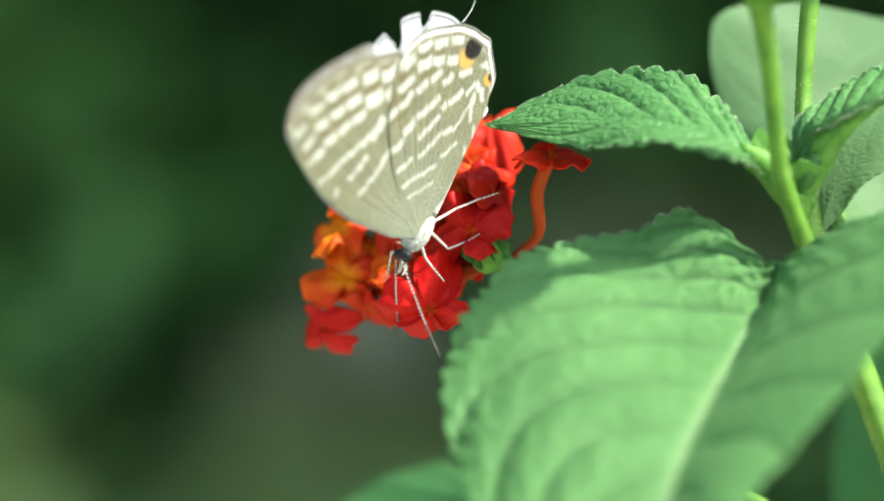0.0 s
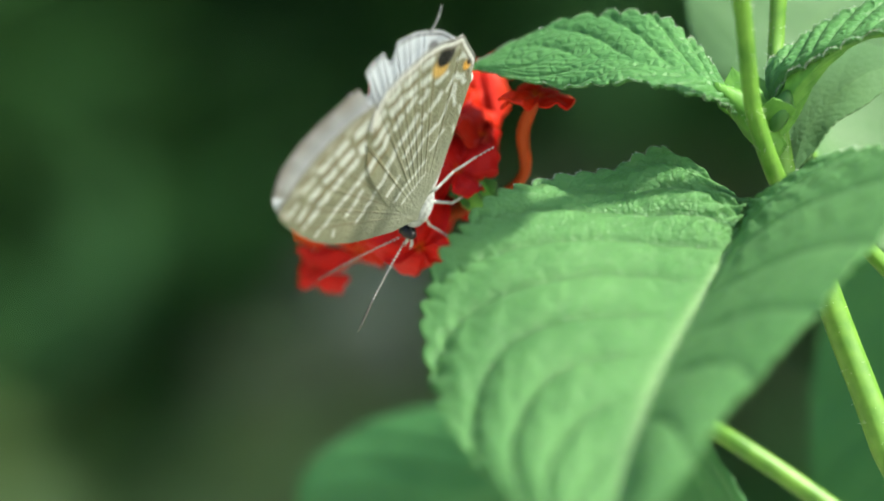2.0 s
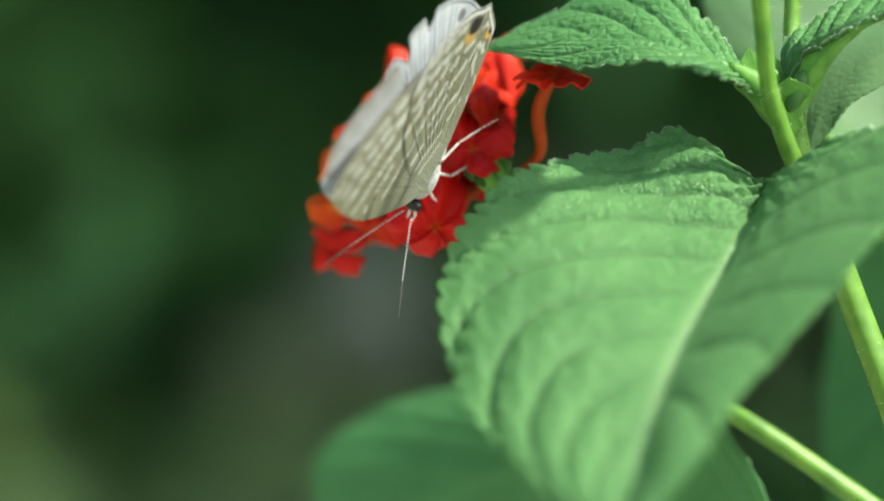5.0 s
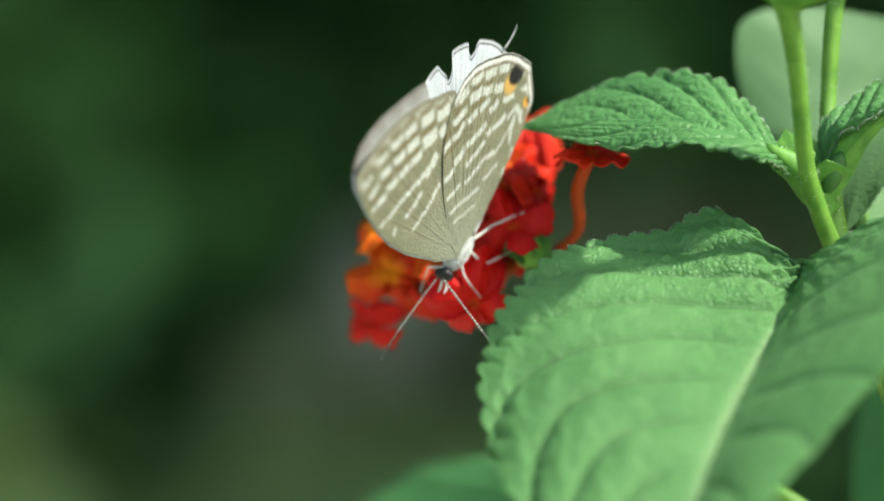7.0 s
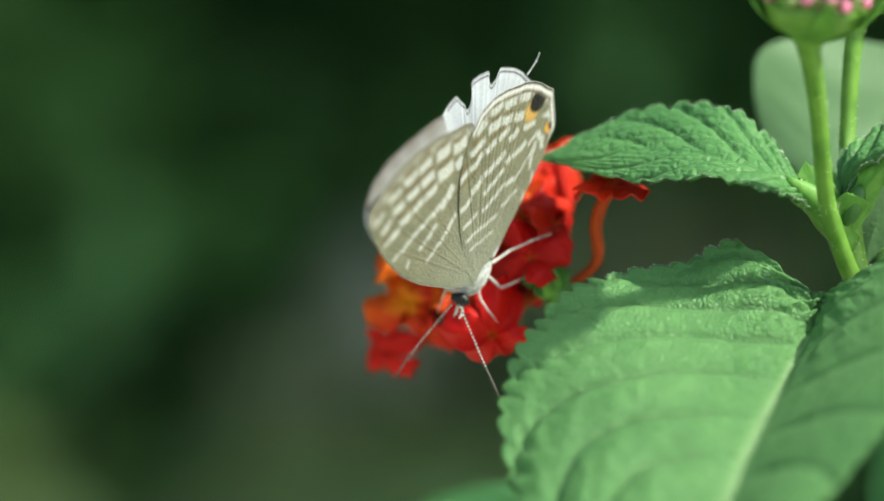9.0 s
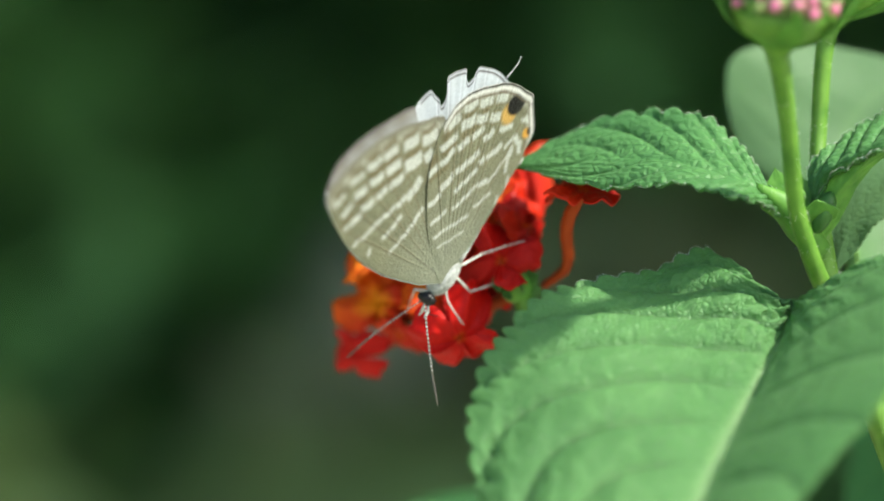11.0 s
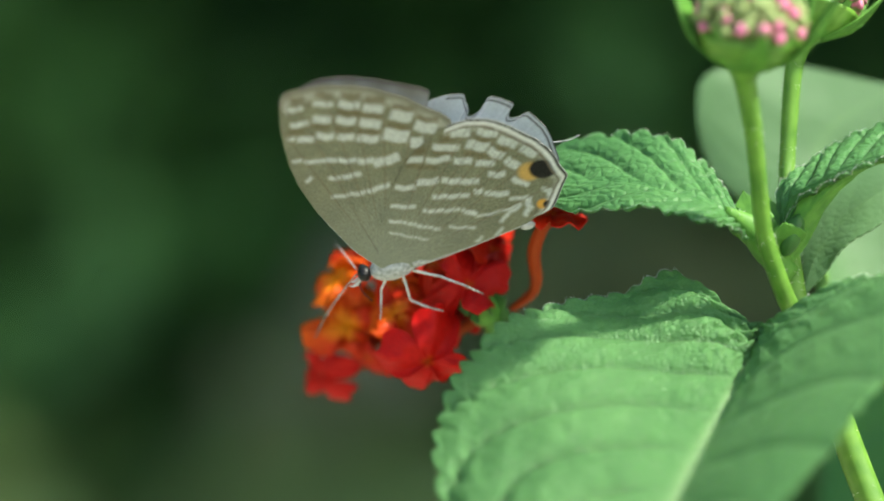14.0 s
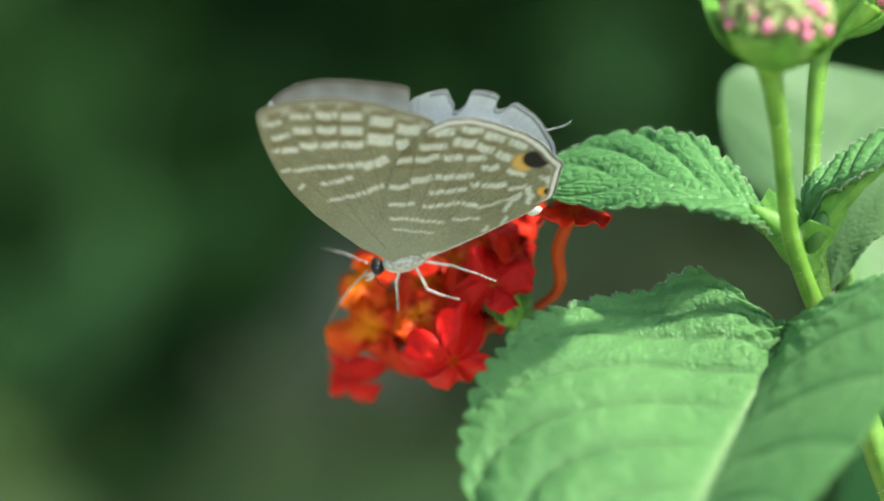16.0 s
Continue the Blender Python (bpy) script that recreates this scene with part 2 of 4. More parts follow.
def leaf_mesh(name, mid, left, right, mat, veins=9, slant=0.3, teeth=26, tooth=0.07, quilt=0.35, cup=0.0,
              ns=150, nt=40, thick=0.22, facing=(0, -0.6, 0.8), seed=1, sharp=0.6, lateral=0.12, groove_shade=0.0, slip=1.0, pebble=0.22, calm=1.0):
    """A toothed, quilted leaf between a midrib and two margins, each a curve from base to tip."""
    rnd = np.random.default_rng(seed)
    s = np.linspace(0, 1, ns + 1)
    m, l, r = (spline(p, s) * MM for p in (mid, left, right))
    ts = np.concatenate([-np.linspace(1, 0, nt + 1) ** 0.9, np.linspace(0, 1, nt + 1)[1:] ** 0.9])
    wob = np.interp(s, np.linspace(0, 1, 14), rnd.normal(0, 0.25, 14))
    rows = []
    for t in ts:
        e, a = (l, -t) if t < 0 else (r, t)
        scallop = np.abs(np.sin(np.pi * (s + 0.012 * wob) * teeth)) ** 0.55 - 0.6
        fade = np.clip(np.minimum(s, 1 - s) * 18, 0, 1)
        reach = a + tooth * scallop * fade * a ** 5
        rows.append(m + (e - m) * reach[:, None])
    g = np.stack(rows, 1)
    n = grid_normals(g)
    if np.mean(n.reshape(-1, 3), 0).dot(facing) < 0:
        n = -n
    T = np.abs(ts)[None, :]
    S = s[:, None]
    sidewise = np.where(ts[None, :] < 0, 0.0, 0.45)
    lean = np.where(ts[None, :] < 0, slant, slant * slip)
    phase = (S - lean * T ** 1.15) * veins + sidewise + 0.15 * wob[:, None]
    ridge = np.abs(np.sin(np.pi * phase))
    along = S * np.linalg.norm(np.diff(m, axis=0), axis=1).sum() / MM
    out = T * np.linalg.norm(l - m, axis=1).max() / MM * np.sign(ts + 1e-9)[None, :]
    minor = sum(np.sin(along * f * math.cos(a) + out * f * math.sin(a) + p) for f, a, p in
                zip(rnd.uniform(1.6, 3.6, 9), rnd.uniform(0, 6.3, 9), rnd.uniform(0, 6.3, 9))) / 5.0
    height = quilt * (ridge ** sharp - 0.7) * np.clip(T * 4, 0, 1) * np.clip((1 - S) * 5, 0.15, 1)
    height = height - 0.4 * quilt * np.exp(-(ridge / 0.16) ** 2) * np.clip(T * 5, 0, 1) * np.clip((1 - S) * 5, 0.15, 1)
    between = np.sin(np.pi * (T * 13 + 0.35 * minor + 0.5 * np.floor(phase)))
    height = height + (0.10 + pebble * np.exp(-(S / 0.26) ** 2)) * quilt * between * ridge * np.clip(T * 5, 0, 1)
    height = height + 0.09 * quilt * minor * np.clip(T * 5, 0, 1)
    height = height - 0.3 * quilt * np.exp(-(T / 0.035) ** 2) * np.clip((1 - S) * 3, 0, 1)
    height = height * np.where(ts[None, :] < 0, 1.0, calm)
    height = height + cup * np.sin(np.pi * T)
    g = g + n * (height * MM)[..., None]
    vein = np.maximum(np.exp(-(T / 0.032) ** 2) * np.ones_like(S), lateral * np.exp(-(ridge / 0.10) ** 2))
    # shade of vein furrows and pebble hollows, laid into the leaf colour
    furrow = groove_shade * np.where(ts[None, :] < 0, 1.0, 0.3 + 0.7 * slip) * np.exp(-(ridge / 0.085) ** 2) * np.clip(T * 8 - 0.4, 0, 1) * np.clip((1 - T) * 4, 0, 1) + 0.3 * groove_shade * np.clip(-between - 0.6, 0, 1) * ridge * np.clip(T * 5, 0, 1)
    n2 = grid_normals(g)
    if np.mean(n2.reshape(-1, 3), 0).dot(facing) < 0:
        n2 = -n2
    verts, faces = sheet(g, n2, thick * MM)
    MARGINS[0], MARGINS[1] = (g[:, 0], g[:, 0] - g[:, 3]), (g[:, -1], g[:, -1] - g[:, -4])
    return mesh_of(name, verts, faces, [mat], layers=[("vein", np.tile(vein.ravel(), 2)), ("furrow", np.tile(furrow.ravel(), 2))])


# ---- ground and distance ----
def build_ground():
    n = 60
    q = np.linspace(-1, 1, n)
    q = np.sign(q) * np.abs(q) ** 3 * 60
    x, y = np.meshgrid(q, q, indexing="ij")
    z = -0.57 + 0.012 * np.sin(x * 7.1 + 1) * np.cos(y * 5.3) + 0.01 * np.sin(x * 17 + y * 11)
    g = np.stack([x, y, z], -1)
    faces = [(i * n + j, (i + 1) * n + j, (i + 1) * n + j + 1, i * n + j + 1) for i in range(n - 1) for j in range(n - 1)]
    ob = new("ground", mesh_of("ground", g.reshape(-1, 3), faces, [SOIL]))
    tagged(ob, "dark bare soil under the plants", "ground", kind="structure")
    # an earth bank behind the plant, bare between the shrubs
    u, v = np.meshgrid(np.linspace(-1, 1, 60), np.linspace(-1, 1, 40), indexing="ij")
    rng = np.random.default_rng(4)
    bump = sum(rng.normal(0, 0.02) * np.sin(u * rng.uniform(2, 14) + v * rng.uniform(2, 14) + rng.uniform(0, 6)) for _ in range(14))
    h = 0.55 * np.exp(-(u * 1.6) ** 2) * np.clip(1 - v * v, 0, 1) ** 0.7 * (1 + bump)
    g = np.stack([-0.02 + 0.24 * u, 2.15 + 0.45 * v + 0.04 * bump, -0.585 + 1.0 * h], -1)
    faces = [(i * 40 + j, (i + 1) * 40 + j, (i + 1) * 40 + j + 1, i * 40 + j + 1) for i in range(59) for j in range(39)]
    ob = new("earth_bank", mesh_of("earth_bank", g.reshape(-1, 3), faces, [SOIL]))
    tagged(ob, "low grey-brown earth bank behind the plant", "earth bank", kind="structure")
    # far thicket, a curved sheet with deep shade put into its dark green
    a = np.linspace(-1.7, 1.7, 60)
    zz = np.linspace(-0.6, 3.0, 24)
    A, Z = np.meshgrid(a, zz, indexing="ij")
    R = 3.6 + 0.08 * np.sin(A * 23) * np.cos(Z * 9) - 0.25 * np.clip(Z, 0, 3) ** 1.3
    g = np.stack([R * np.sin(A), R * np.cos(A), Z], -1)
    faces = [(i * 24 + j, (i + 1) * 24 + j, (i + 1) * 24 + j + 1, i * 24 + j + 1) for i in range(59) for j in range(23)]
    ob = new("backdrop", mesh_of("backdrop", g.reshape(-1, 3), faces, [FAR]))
    tagged(ob, "dark green sheet of distant thicket with its shade in the colour", "thicket", kind="structure")


def leaf_cloud(name, places, size, mat, seed, label, category):
    """Many small folded leaves with their tips in all directions, as one object."""
    rng = np.random.default_rng(seed)
    verts, faces = [], []
    for p in places:
        L = size * rng.uniform(0.6, 1.3)
        W = L * rng.uniform(0.22, 0.34)
        d = rng.normal(0, 1, 3) * (1, 1, 0.6) + (0, -0.3, -0.4)
        d /= np.linalg.norm(d)
        w = np.cross(d, rng.normal(0, 0.35, 3) + (0, -0.3, 1))
        w /= np.linalg.norm(w) + 1e-9
        n = np.cross(w, d)
        k = len(verts)
        verts += [p, p + 0.35 * L * d + W * w + 0.1 * L * n, p + 0.35 * L * d, p + 0.35 * L * d - W * w + 0.1 * L * n,
                  p + 0.7 * L * d + 0.7 * W * w + 0.06 * L * n, p + 0.7 * L * d - 0.03 * L * n, p + 0.7 * L * d - 0.7 * W * w + 0.06 * L * n,
                  p + L * d - 0.1 * L * n]
        faces += [(k, k + 2, k + 1), (k, k + 3, k + 2), (k + 1, k + 2, k + 5, k + 4), (k + 2, k + 3, k + 6, k + 5),
                  (k + 4, k + 5, k + 7), (k + 5, k + 6, k + 7)]
    ob = new(name, mesh_of(name, verts, faces, [mat]))
    return tagged(ob, label, category, kind="stuff")


def build_hedge():
    rng = np.random.default_rng(11)
    places = []
    while len(places) < 9000:
        x, y, z = rng.uniform(-1.1, 1.2), rng.uniform(0.75, 2.9), rng.uniform(-0.57, 1.7)
        # unseen overhang above 0.25 m, added so that it shades the hedge front
        front = 1.68 - 0.8 * max(0.0, z - 0.25) + 0.4 * math.exp(-((x - 0.0) / 0.09) ** 2) * (z < 0.3)
        if y < front + 0.07 * math.sin(x * 6 + 1) + 0.06 * math.sin(z * 9 + x * 4):
            continue
        if abs(x - -0.02) < 0.12 and z < -0.06 and y < 2.3:
            continue
        places.append(np.array((x, y, z)))
    leaf_cloud("hedge_foliage", places, 0.085, HEDGE, 5, "dense dark green hedge foliage behind the plant, with an unseen overhang added for shade", "hedge")
    dry = []
    while len(dry) < 400:
        left = len(dry) % 2
        x, z = (rng.normal(-0.02, 0.035), rng.normal(-0.14, 0.025)) if left else (rng.normal(0.16, 0.045), rng.normal(-0.045, 0.025))
        dry.append(np.array((x, rng.uniform(1.5, 1.66), z)))
    for k in range(40):
        dry.append(np.array((rng.uniform(-0.1, 0.25), rng.uniform(1.5, 1.66), rng.uniform(-0.57, -0.1))))
    leaf_cloud("dry_twigs", dry, 0.048, HEDGE_DRY, 8, "withered brown leaves on twigs before the hedge", "dry leaves")
    low = []
    while len(low) < 1500:
        x, y = rng.uniform(-0.75, 0.25), rng.uniform(0.95, 1.55)
        z = -0.57 + rng.uniform(0, 1) ** 0.6 * (0.46 + 0.04 * math.sin(11 * x + 1) + 0.03 * math.sin(23 * x) - 0.5 * max(0, x + 0.10))
        low.append(np.array((x, y, z)))
    leaf_cloud("low_weeds", low, 0.06, WEED, 6, "low bright green weeds on the soil before the hedge", "weeds")


# ---- the lantana plant ----
def hairs(name, points, radii, count, length, parent, seed, label=""):
    """Fine bristles standing off a stem, one joined mesh."""
    rng = np.random.default_rng(seed)
    verts, faces = [], []
    u = rng.uniform(0, 1, count)
    c = spline(points, u)
    d = spline(points, np.clip(u + 0.01, 0, 1)) - spline(points, np.clip(u - 0.01, 0, 1))
    r = np.interp(u, np.linspace(0, 1, len(radii)), radii)
    for k in range(count):
        t = d[k] / (np.linalg.norm(d[k]) + 1e-9)
        o = np.cross(t, rng.normal(0, 1, 3))
        o /= np.linalg.norm(o) + 1e-9
        a = np.cross(t, o)
        L = length * rng.uniform(0.5, 1.3)
        w = 0.022
        base, tip = c[k] + o * r[k] * 0.97, c[k] + o * (r[k] + L) + t * L * rng.uniform(-0.3, 0.5)
        i = len(verts)
        verts += [(base + a * w) * MM, (base - a * w + t * w) * MM, (base - a * w - t * w) * MM, tip * MM]
        faces += [(i, i + 1, i + 3), (i + 1, i + 2, i + 3), (i + 2, i, i + 3)]
    return tagged(sub(name, mesh_of(name, verts, faces, [HAIR]), parent, label), kind="stuff")


def stem(points, radii, plant, name="stem", label="", rings=40, square=0.06, bristles=0, seed=0, mat=None):
    ob = sub(name, tube_mesh(name, points, radii, mat or STEM, rings=rings, sides=14, square=square), plant, label)
    if bristles:
        hairs("stem_hairs", points, radii, bristles, 0.32, ob, seed)
    return ob


def bud_head(centre, base, radius, plant, seed, label):
    """A dome of unopened buds on a green receptacle with narrow bracts."""
    rng = np.random.default_rng(seed)
    c, b = np.asarray(centre, float), np.asarray(base, float)
    up = (c - b) / np.linalg.norm(c - b)
    side = np.cross(up, (0.1, 1, 0.2))
    side /= np.linalg.norm(side)
    fore = np.cross(up, side)
    v, f = blob(c * MM, (side * radius * 0.74 * MM, fore * radius * 0.74 * MM, up * radius * 0.56 * MM))
    v2, f2 = tube([b - up * 0.4, b + (c - b) * 0.12, b + (c - b) * 0.42, b + (c - b) * 0.78], (radius * 0.17, radius * 0.30, radius * 0.74, radius * 0.90), sides=16, rings=14, start=len(v))
    head = sub("bud_head", mesh_of("bud_head", v + v2, f + f2, [BUD_GREEN, STEM], slots=[0] * len(f) + [1] * len(f2)), plant, label)
    tones = [mesh_bud(mat) for mat in (BUD_GREEN, BUD_PINK)]
    count = 140
    for k in range(count):
        h = 1 - 1.0 * (k + 0.5) / count
        a = k * 2.39996 + rng.uniform(-0.15, 0.15)
        w = math.sqrt(max(0, 1 - h * h)) if h > 0 else 1.0 + 0.6 * h
        d = side * w * math.cos(a) + fore * w * math.sin(a) + up * (0.25 + 0.75 * h)
        d /= np.linalg.norm(d)
        pink = h < 0.3 and rng.random() < 0.40 or rng.random() < 0.12
        at = c + (side * w * math.cos(a) + fore * w * math.sin(a)) * radius * 0.76 + up * (h * 0.72 - 0.12) * radius
        ob = new("bud", tones[1] if pink else tones[0])
        q = Vector(d).to_track_quat("Z", "Y")
        size = rng.uniform(0.8, 1.15) * radius / 5.2 * (0.70 if pink else 0.64)
        ob.matrix_basis = Matrix.LocRotScale(V(at), q, (size, size, size))
        attach_again(ob, head)
    for k in range(13):
        a = 2 * math.pi * k / 13 + rng.uniform(-0.15, 0.15)
        out = side * math.cos(a) + fore * math.sin(a)
        root = b + (c - b) * 0.16 + out * radius * 0.34
        L = radius * rng.uniform(0.9, 1.2) * (0.7 if out[1] < -0.3 else 1.2)
        lean = rng.uniform(0.95, 1.15)
        mid = [root, root + out * L * 0.42 * lean + up * L * 0.36, root + out * L * 0.78 * lean + up * L * 1.05]
        t = np.cross(out, up) * L * 0.27
        l = [root + t * 0.5, mid[1] + t, mid[2]]
        r = [root - t * 0.5, mid[1] - t, mid[2]]
        sub("bract", leaf_mesh("bract", mid, l, r, BRACT, veins=4, teeth=3, tooth=0.0, quilt=0.05, ns=16, nt=4, thick=0.15, facing=tuple(-out)), head)
    return head


def attach_again(ob, head):
    """Parents ob to a part that itself hangs under a plant; both keep their places in the world."""
    ob.parent = head
    ob.matrix_parent_inverse = Matrix.Identity(4)


def mesh_bud(mat):
    """One bud: a short tube that swells to a four-cornered tip, along z."""
    verts, faces = [], []
    prof = ((0, 0.28), (0.5, 0.34), (0.95, 0.6), (1.3, 0.72), (1.55, 0.55), (1.65, 0.0))
    sides = 12
    for z, r in prof:
        for j in range(sides):
            a = 2 * math.pi * j / sides
            k = r * (1 + 0.12 * math.cos(4 * a) * (z > 0.9))
            verts.append((k * math.cos(a) * MM, k * math.sin(a) * MM, z * MM))
    for i in range(len(prof) - 1):
        for j in range(sides):
            p, q = i * sides + j, i * sides + (j + 1) % sides
            faces.append((p, q, q + sides, p + sides))
    return mesh_of("bud", verts, faces, [mat])


RED, DEEP_RED, ORANGE, YELLOW = (0.58, 0.007, 0.004), (0.36, 0.003, 0.003), (0.78, 0.085, 0.004), (0.92, 0.42, 0.006)


def floret(centre, facing, size, roll, root, warm, seed, bow=(0, 0, 0), curl=1.5):
    """One lantana floret: four to five uneven wavy lobes round a throat, and a curved tube down to the receptacle."""
    rng = np.random.default_rng(seed)
    c, root = np.asarray(centre, float), np.asarray(root, float)
    n = np.asarray(facing, float)
    n /= np.linalg.norm(n)
    a1 = np.cross(n, (0.2, 0.3, 0.93))
    a1 /= np.linalg.norm(a1)
    a2 = np.cross(n, a1)
    nr, na = 22, 96
    th = np.linspace(0, 2 * math.pi, na, endpoint=False)
    lobes = 4
    lobe_size = 1 + rng.uniform(-0.35, 0.35, lobes)
    ph = (th + math.radians(roll)) * lobes / (2 * math.pi)
    which = np.floor(ph).astype(int) % lobes
    inside = np.abs(np.sin(np.pi * ph))
    R = size * 1.12 * (0.46 + 0.56 * inside ** 0.4 * lobe_size[which])
    R = R * (1 + 0.035 * np.sin(th * 11 + seed) + 0.02 * np.sin(th * 19 + 2 * seed))
    verts, tone = [], []
    rr = np.linspace(0.04, 1, nr)
    tilt = rng.uniform(-1.0, 0.3, lobes)
    fold = rng.uniform(-0.7, 0.7, lobes)
    cup = rng.uniform(0.3, 0.8, lobes)
    pick_red = np.array(RED) * (1 - 0.25 * rng.random()) + np.array(DEEP_RED) * 0.2 * rng.random()
    limb = np.array(ORANGE) * 0.5 * warm + pick_red * (1 - 0.5 * warm)
    sway = rng.uniform(0, 6.3, 2)
    across = (ph % 1.0) - 0.5
    for q in rr:
        z = size * (-0.30 * (1 - q) ** 3 + 0.08 * np.sin(math.pi * q))
        z = z + size * curl * inside ** 0.6 * (tilt[which] * q ** 1.8 + fold[which] * across * q * 1.3 - cup[which] * (across * 2) ** 2 * q)
        z = z + size * 0.14 * q ** 2 * np.sin(2 * th + sway[0]) + size * 0.03 * q * np.sin(th * 7 + 5 * q + seed)
        z = z + size * 0.11 * q ** 2 * np.sin(across * 12 + seed + 2 * q) * inside ** 0.5
        glow = max(0.0, 1 - q / (0.18 + 0.6 * warm)) ** 0.8
        warmth = limb * (1 - glow) + (np.array(YELLOW) * (0.2 + 0.8 * warm) + np.array(RED) * 0.8 * (1 - warm)) * glow
        z = z + [size * 0.17 * q * noise.noise((2.2 * q * math.cos(a) + seed, 2.2 * q * math.sin(a), 0.3 * seed)) for a in th]
        z = z + [size * 0.07 * q * noise.noise((6 * q * math.cos(a), 6 * q * math.sin(a) + seed, 0.7 * seed)) for a in th]
        for k in range(na):
            verts.append((c + (a1 * math.cos(th[k]) + a2 * math.sin(th[k])) * R[k] * q + n * z[k]) * MM)
            yellow = warm * max(0.0, math.sin(th[k] + sway[1])) * q * 0.4
            tone.append(warmth * (1 - yellow) + np.array(YELLOW) * yellow)
    faces = []
    for i in range(nr - 1):
        for k in range(na):
            p, q = i * na + k, i * na + (k + 1) % na
            faces.append((p, q, q + na, p + na))
    low = len(verts)
    g = np.array(verts)
    verts = list(g) + list(g - n * 0.16 * MM)
    tone = tone + tone
    faces += [(b + low, a + low, d + low, e + low) for a, b, e, d in faces]
    last = (nr - 1) * na
    for k in range(na):
        a, b = last + k, last + (k + 1) % na
        faces.append((a, b, b + low, a + low))
    # the tube
    neck = c - n * size * 0.42
    span = np.linalg.norm(neck - root)
    pts = [neck + n * size * 0.1, neck - n * span * 0.33, root + (neck - root) * 0.35 - n * span * 0.16 + np.array(bow), root]
    v2, f2 = tube(pts, (size * 0.19, size * 0.20, size * 0.16, size * 0.11), sides=12, rings=20, start=len(verts))
    verts += v2
    faces += f2
    tube_tone = np.array((0.50, 0.075, 0.012)) if seed % 3 else np.array((0.62, 0.16, 0.09))
    tone += [tube_tone * (0.9 + 0.1 * rng.random())] * len(v2)
    ob = new("floret", mesh_of("floret", verts, faces, [PETAL], layers=[("tone", np.array(tone))]))
    return ob


def build_plant():
    base = pose(112 * MM, 4 * MM, -0.57)
    plant = new("lantana_plant")
    plant.matrix_basis = base
    plant.empty_display_size = 0.02
    tagged(plant, "green lantana shrub with toothed leaves, red flowers and pink buds", "plant")

    main = [(72.41, 3, -20.97), (72.77, 3, -24.02), (73.58, 3, -28.08), (76.09, 2, -34.65), (78.37, 2, -40.83), (81.66, 1, -49.84), (85.13, 0, -61.72)] + [(91, 1, -110), (100, 3, -260), (112, 4, -571)]
    stem(main, (0.95, 1.05, 1.15, 1.2, 1.25, 1.3, 1.35, 1.5, 1.9, 2.6), plant, rings=90, bristles=240, seed=3)
    front = [(73.31, 2, -28.47), (71.79, -1, -25.99), (70.31, -3, -22.48), (69.45, -4.5, -19.51), (68.43, -8, -13), (67.53, -11, -8.95), (67.03, -12.5, -7), (67.07, -13.5, -5.72)]
    stem(front, (0.9, 0.85, 0.8, 0.74, 0.74, 0.86, 1.05, 1.0), plant, "flower_stalk", rings=50, bristles=150, seed=4)
    back = [(72.63, 4, -21.47), (72.71, 6, -16.33), (72.93, 7, -12.7), (73.4, 7, -6), (74.22, 7, -2.39)]
    stem(back, (0.8, 0.72, 0.72, 0.8, 0.95), plant, "flower_stalk", rings=40, bristles=120, seed=5)
    head_stalk = [(45.76, 11, -28.25), (47.74, 11, -33.47), (56.69, 12, -37.71), (67.41, 9, -37.81), (75.59, 4, -34.22)]
    stem(head_stalk, (0.8, 0.8, 0.8, 0.9, 1.0), plant, "flower_stalk", rings=50, bristles=60, seed=6)

    # bud heads
    bud_head((67.45, -14, -2.4), (67.0, -12.5, -7.0), 5.3, plant, 21, "green bud cluster with pink lower buds")
    bud_head((75.5, 8, 1.6), (74.18, 7.5, -2.9), 5.0, plant, 22, "smaller green and pink bud cluster")

    # upper leaf, folded along its midrib, tip towards the flower
    mid = [(70.78, 1.2, -22.29), (68.29, 0, -19.87), (66.73, -0.5, -18.57), (64.42, -1, -17.48), (59.08, 1.5, -15.98), (52.17, 5.5, -15.51), (44.57, 10, -16.08)]
    stem([(72.45, 2.5, -24.11), (70.58, 1.2, -22.08), (68.79, 0, -19.97), (66.47, -0.6, -18.37)], (1.1, 1.35, 1.2, 0.4), plant, "petiole", rings=16, bristles=40, seed=13, mat=BRACT)
    left = [(70.78, 1.2, -22.29), (68.92, 0.8, -19.87), (67.37, 2.4, -17.42), (65.48, 5, -14.4), (61.28, 7, -11.46), (53.45, 10.5, -11.76), (44.57, 10, -16.08)]
    right = [(70.78, 1.2, -22.29), (68.33, -1, -20.58), (66.46, -3.2, -19.7), (63.43, -6.5, -19.14), (59.21, -3.5, -18.06), (52.99, 1.5, -18.25), (44.57, 10, -16.08)]
    me = leaf_mesh("leaf", mid, left, right, LEAF_YOUNG, veins=9, slant=0.22, teeth=22, tooth=0.17, quilt=0.42, seed=2, sharp=0.5, lateral=0.3, groove_shade=0.8)
    upper = sub("leaf", me, plant, "green toothed leaf folded along its midrib")
    fringe(MARGINS[0], 420, 0.32, upper, 31)
    fringe(MARGINS[1], 320, 0.32, upper, 32)

    # large leaf that droops towards the camera
    mid = [(70.3, 0, -29.4), (67.58, -5, -32.91), (64.07, -12, -37.85), (60.33, -21, -43.44), (57.26, -30, -49.55), (54.09, -40, -59)]
    left = [(70.3, 0, -29.4), (67.62, 1, -28), (62.49, 2, -23.97), (56.26, 1, -26.14), (48.63, -2, -27.46), (43.63, -6, -31.45), (40.81, -11, -37.85), (42.19, -20, -46.27), (46.7, -30, -51.79), (54.09, -40, -59)]
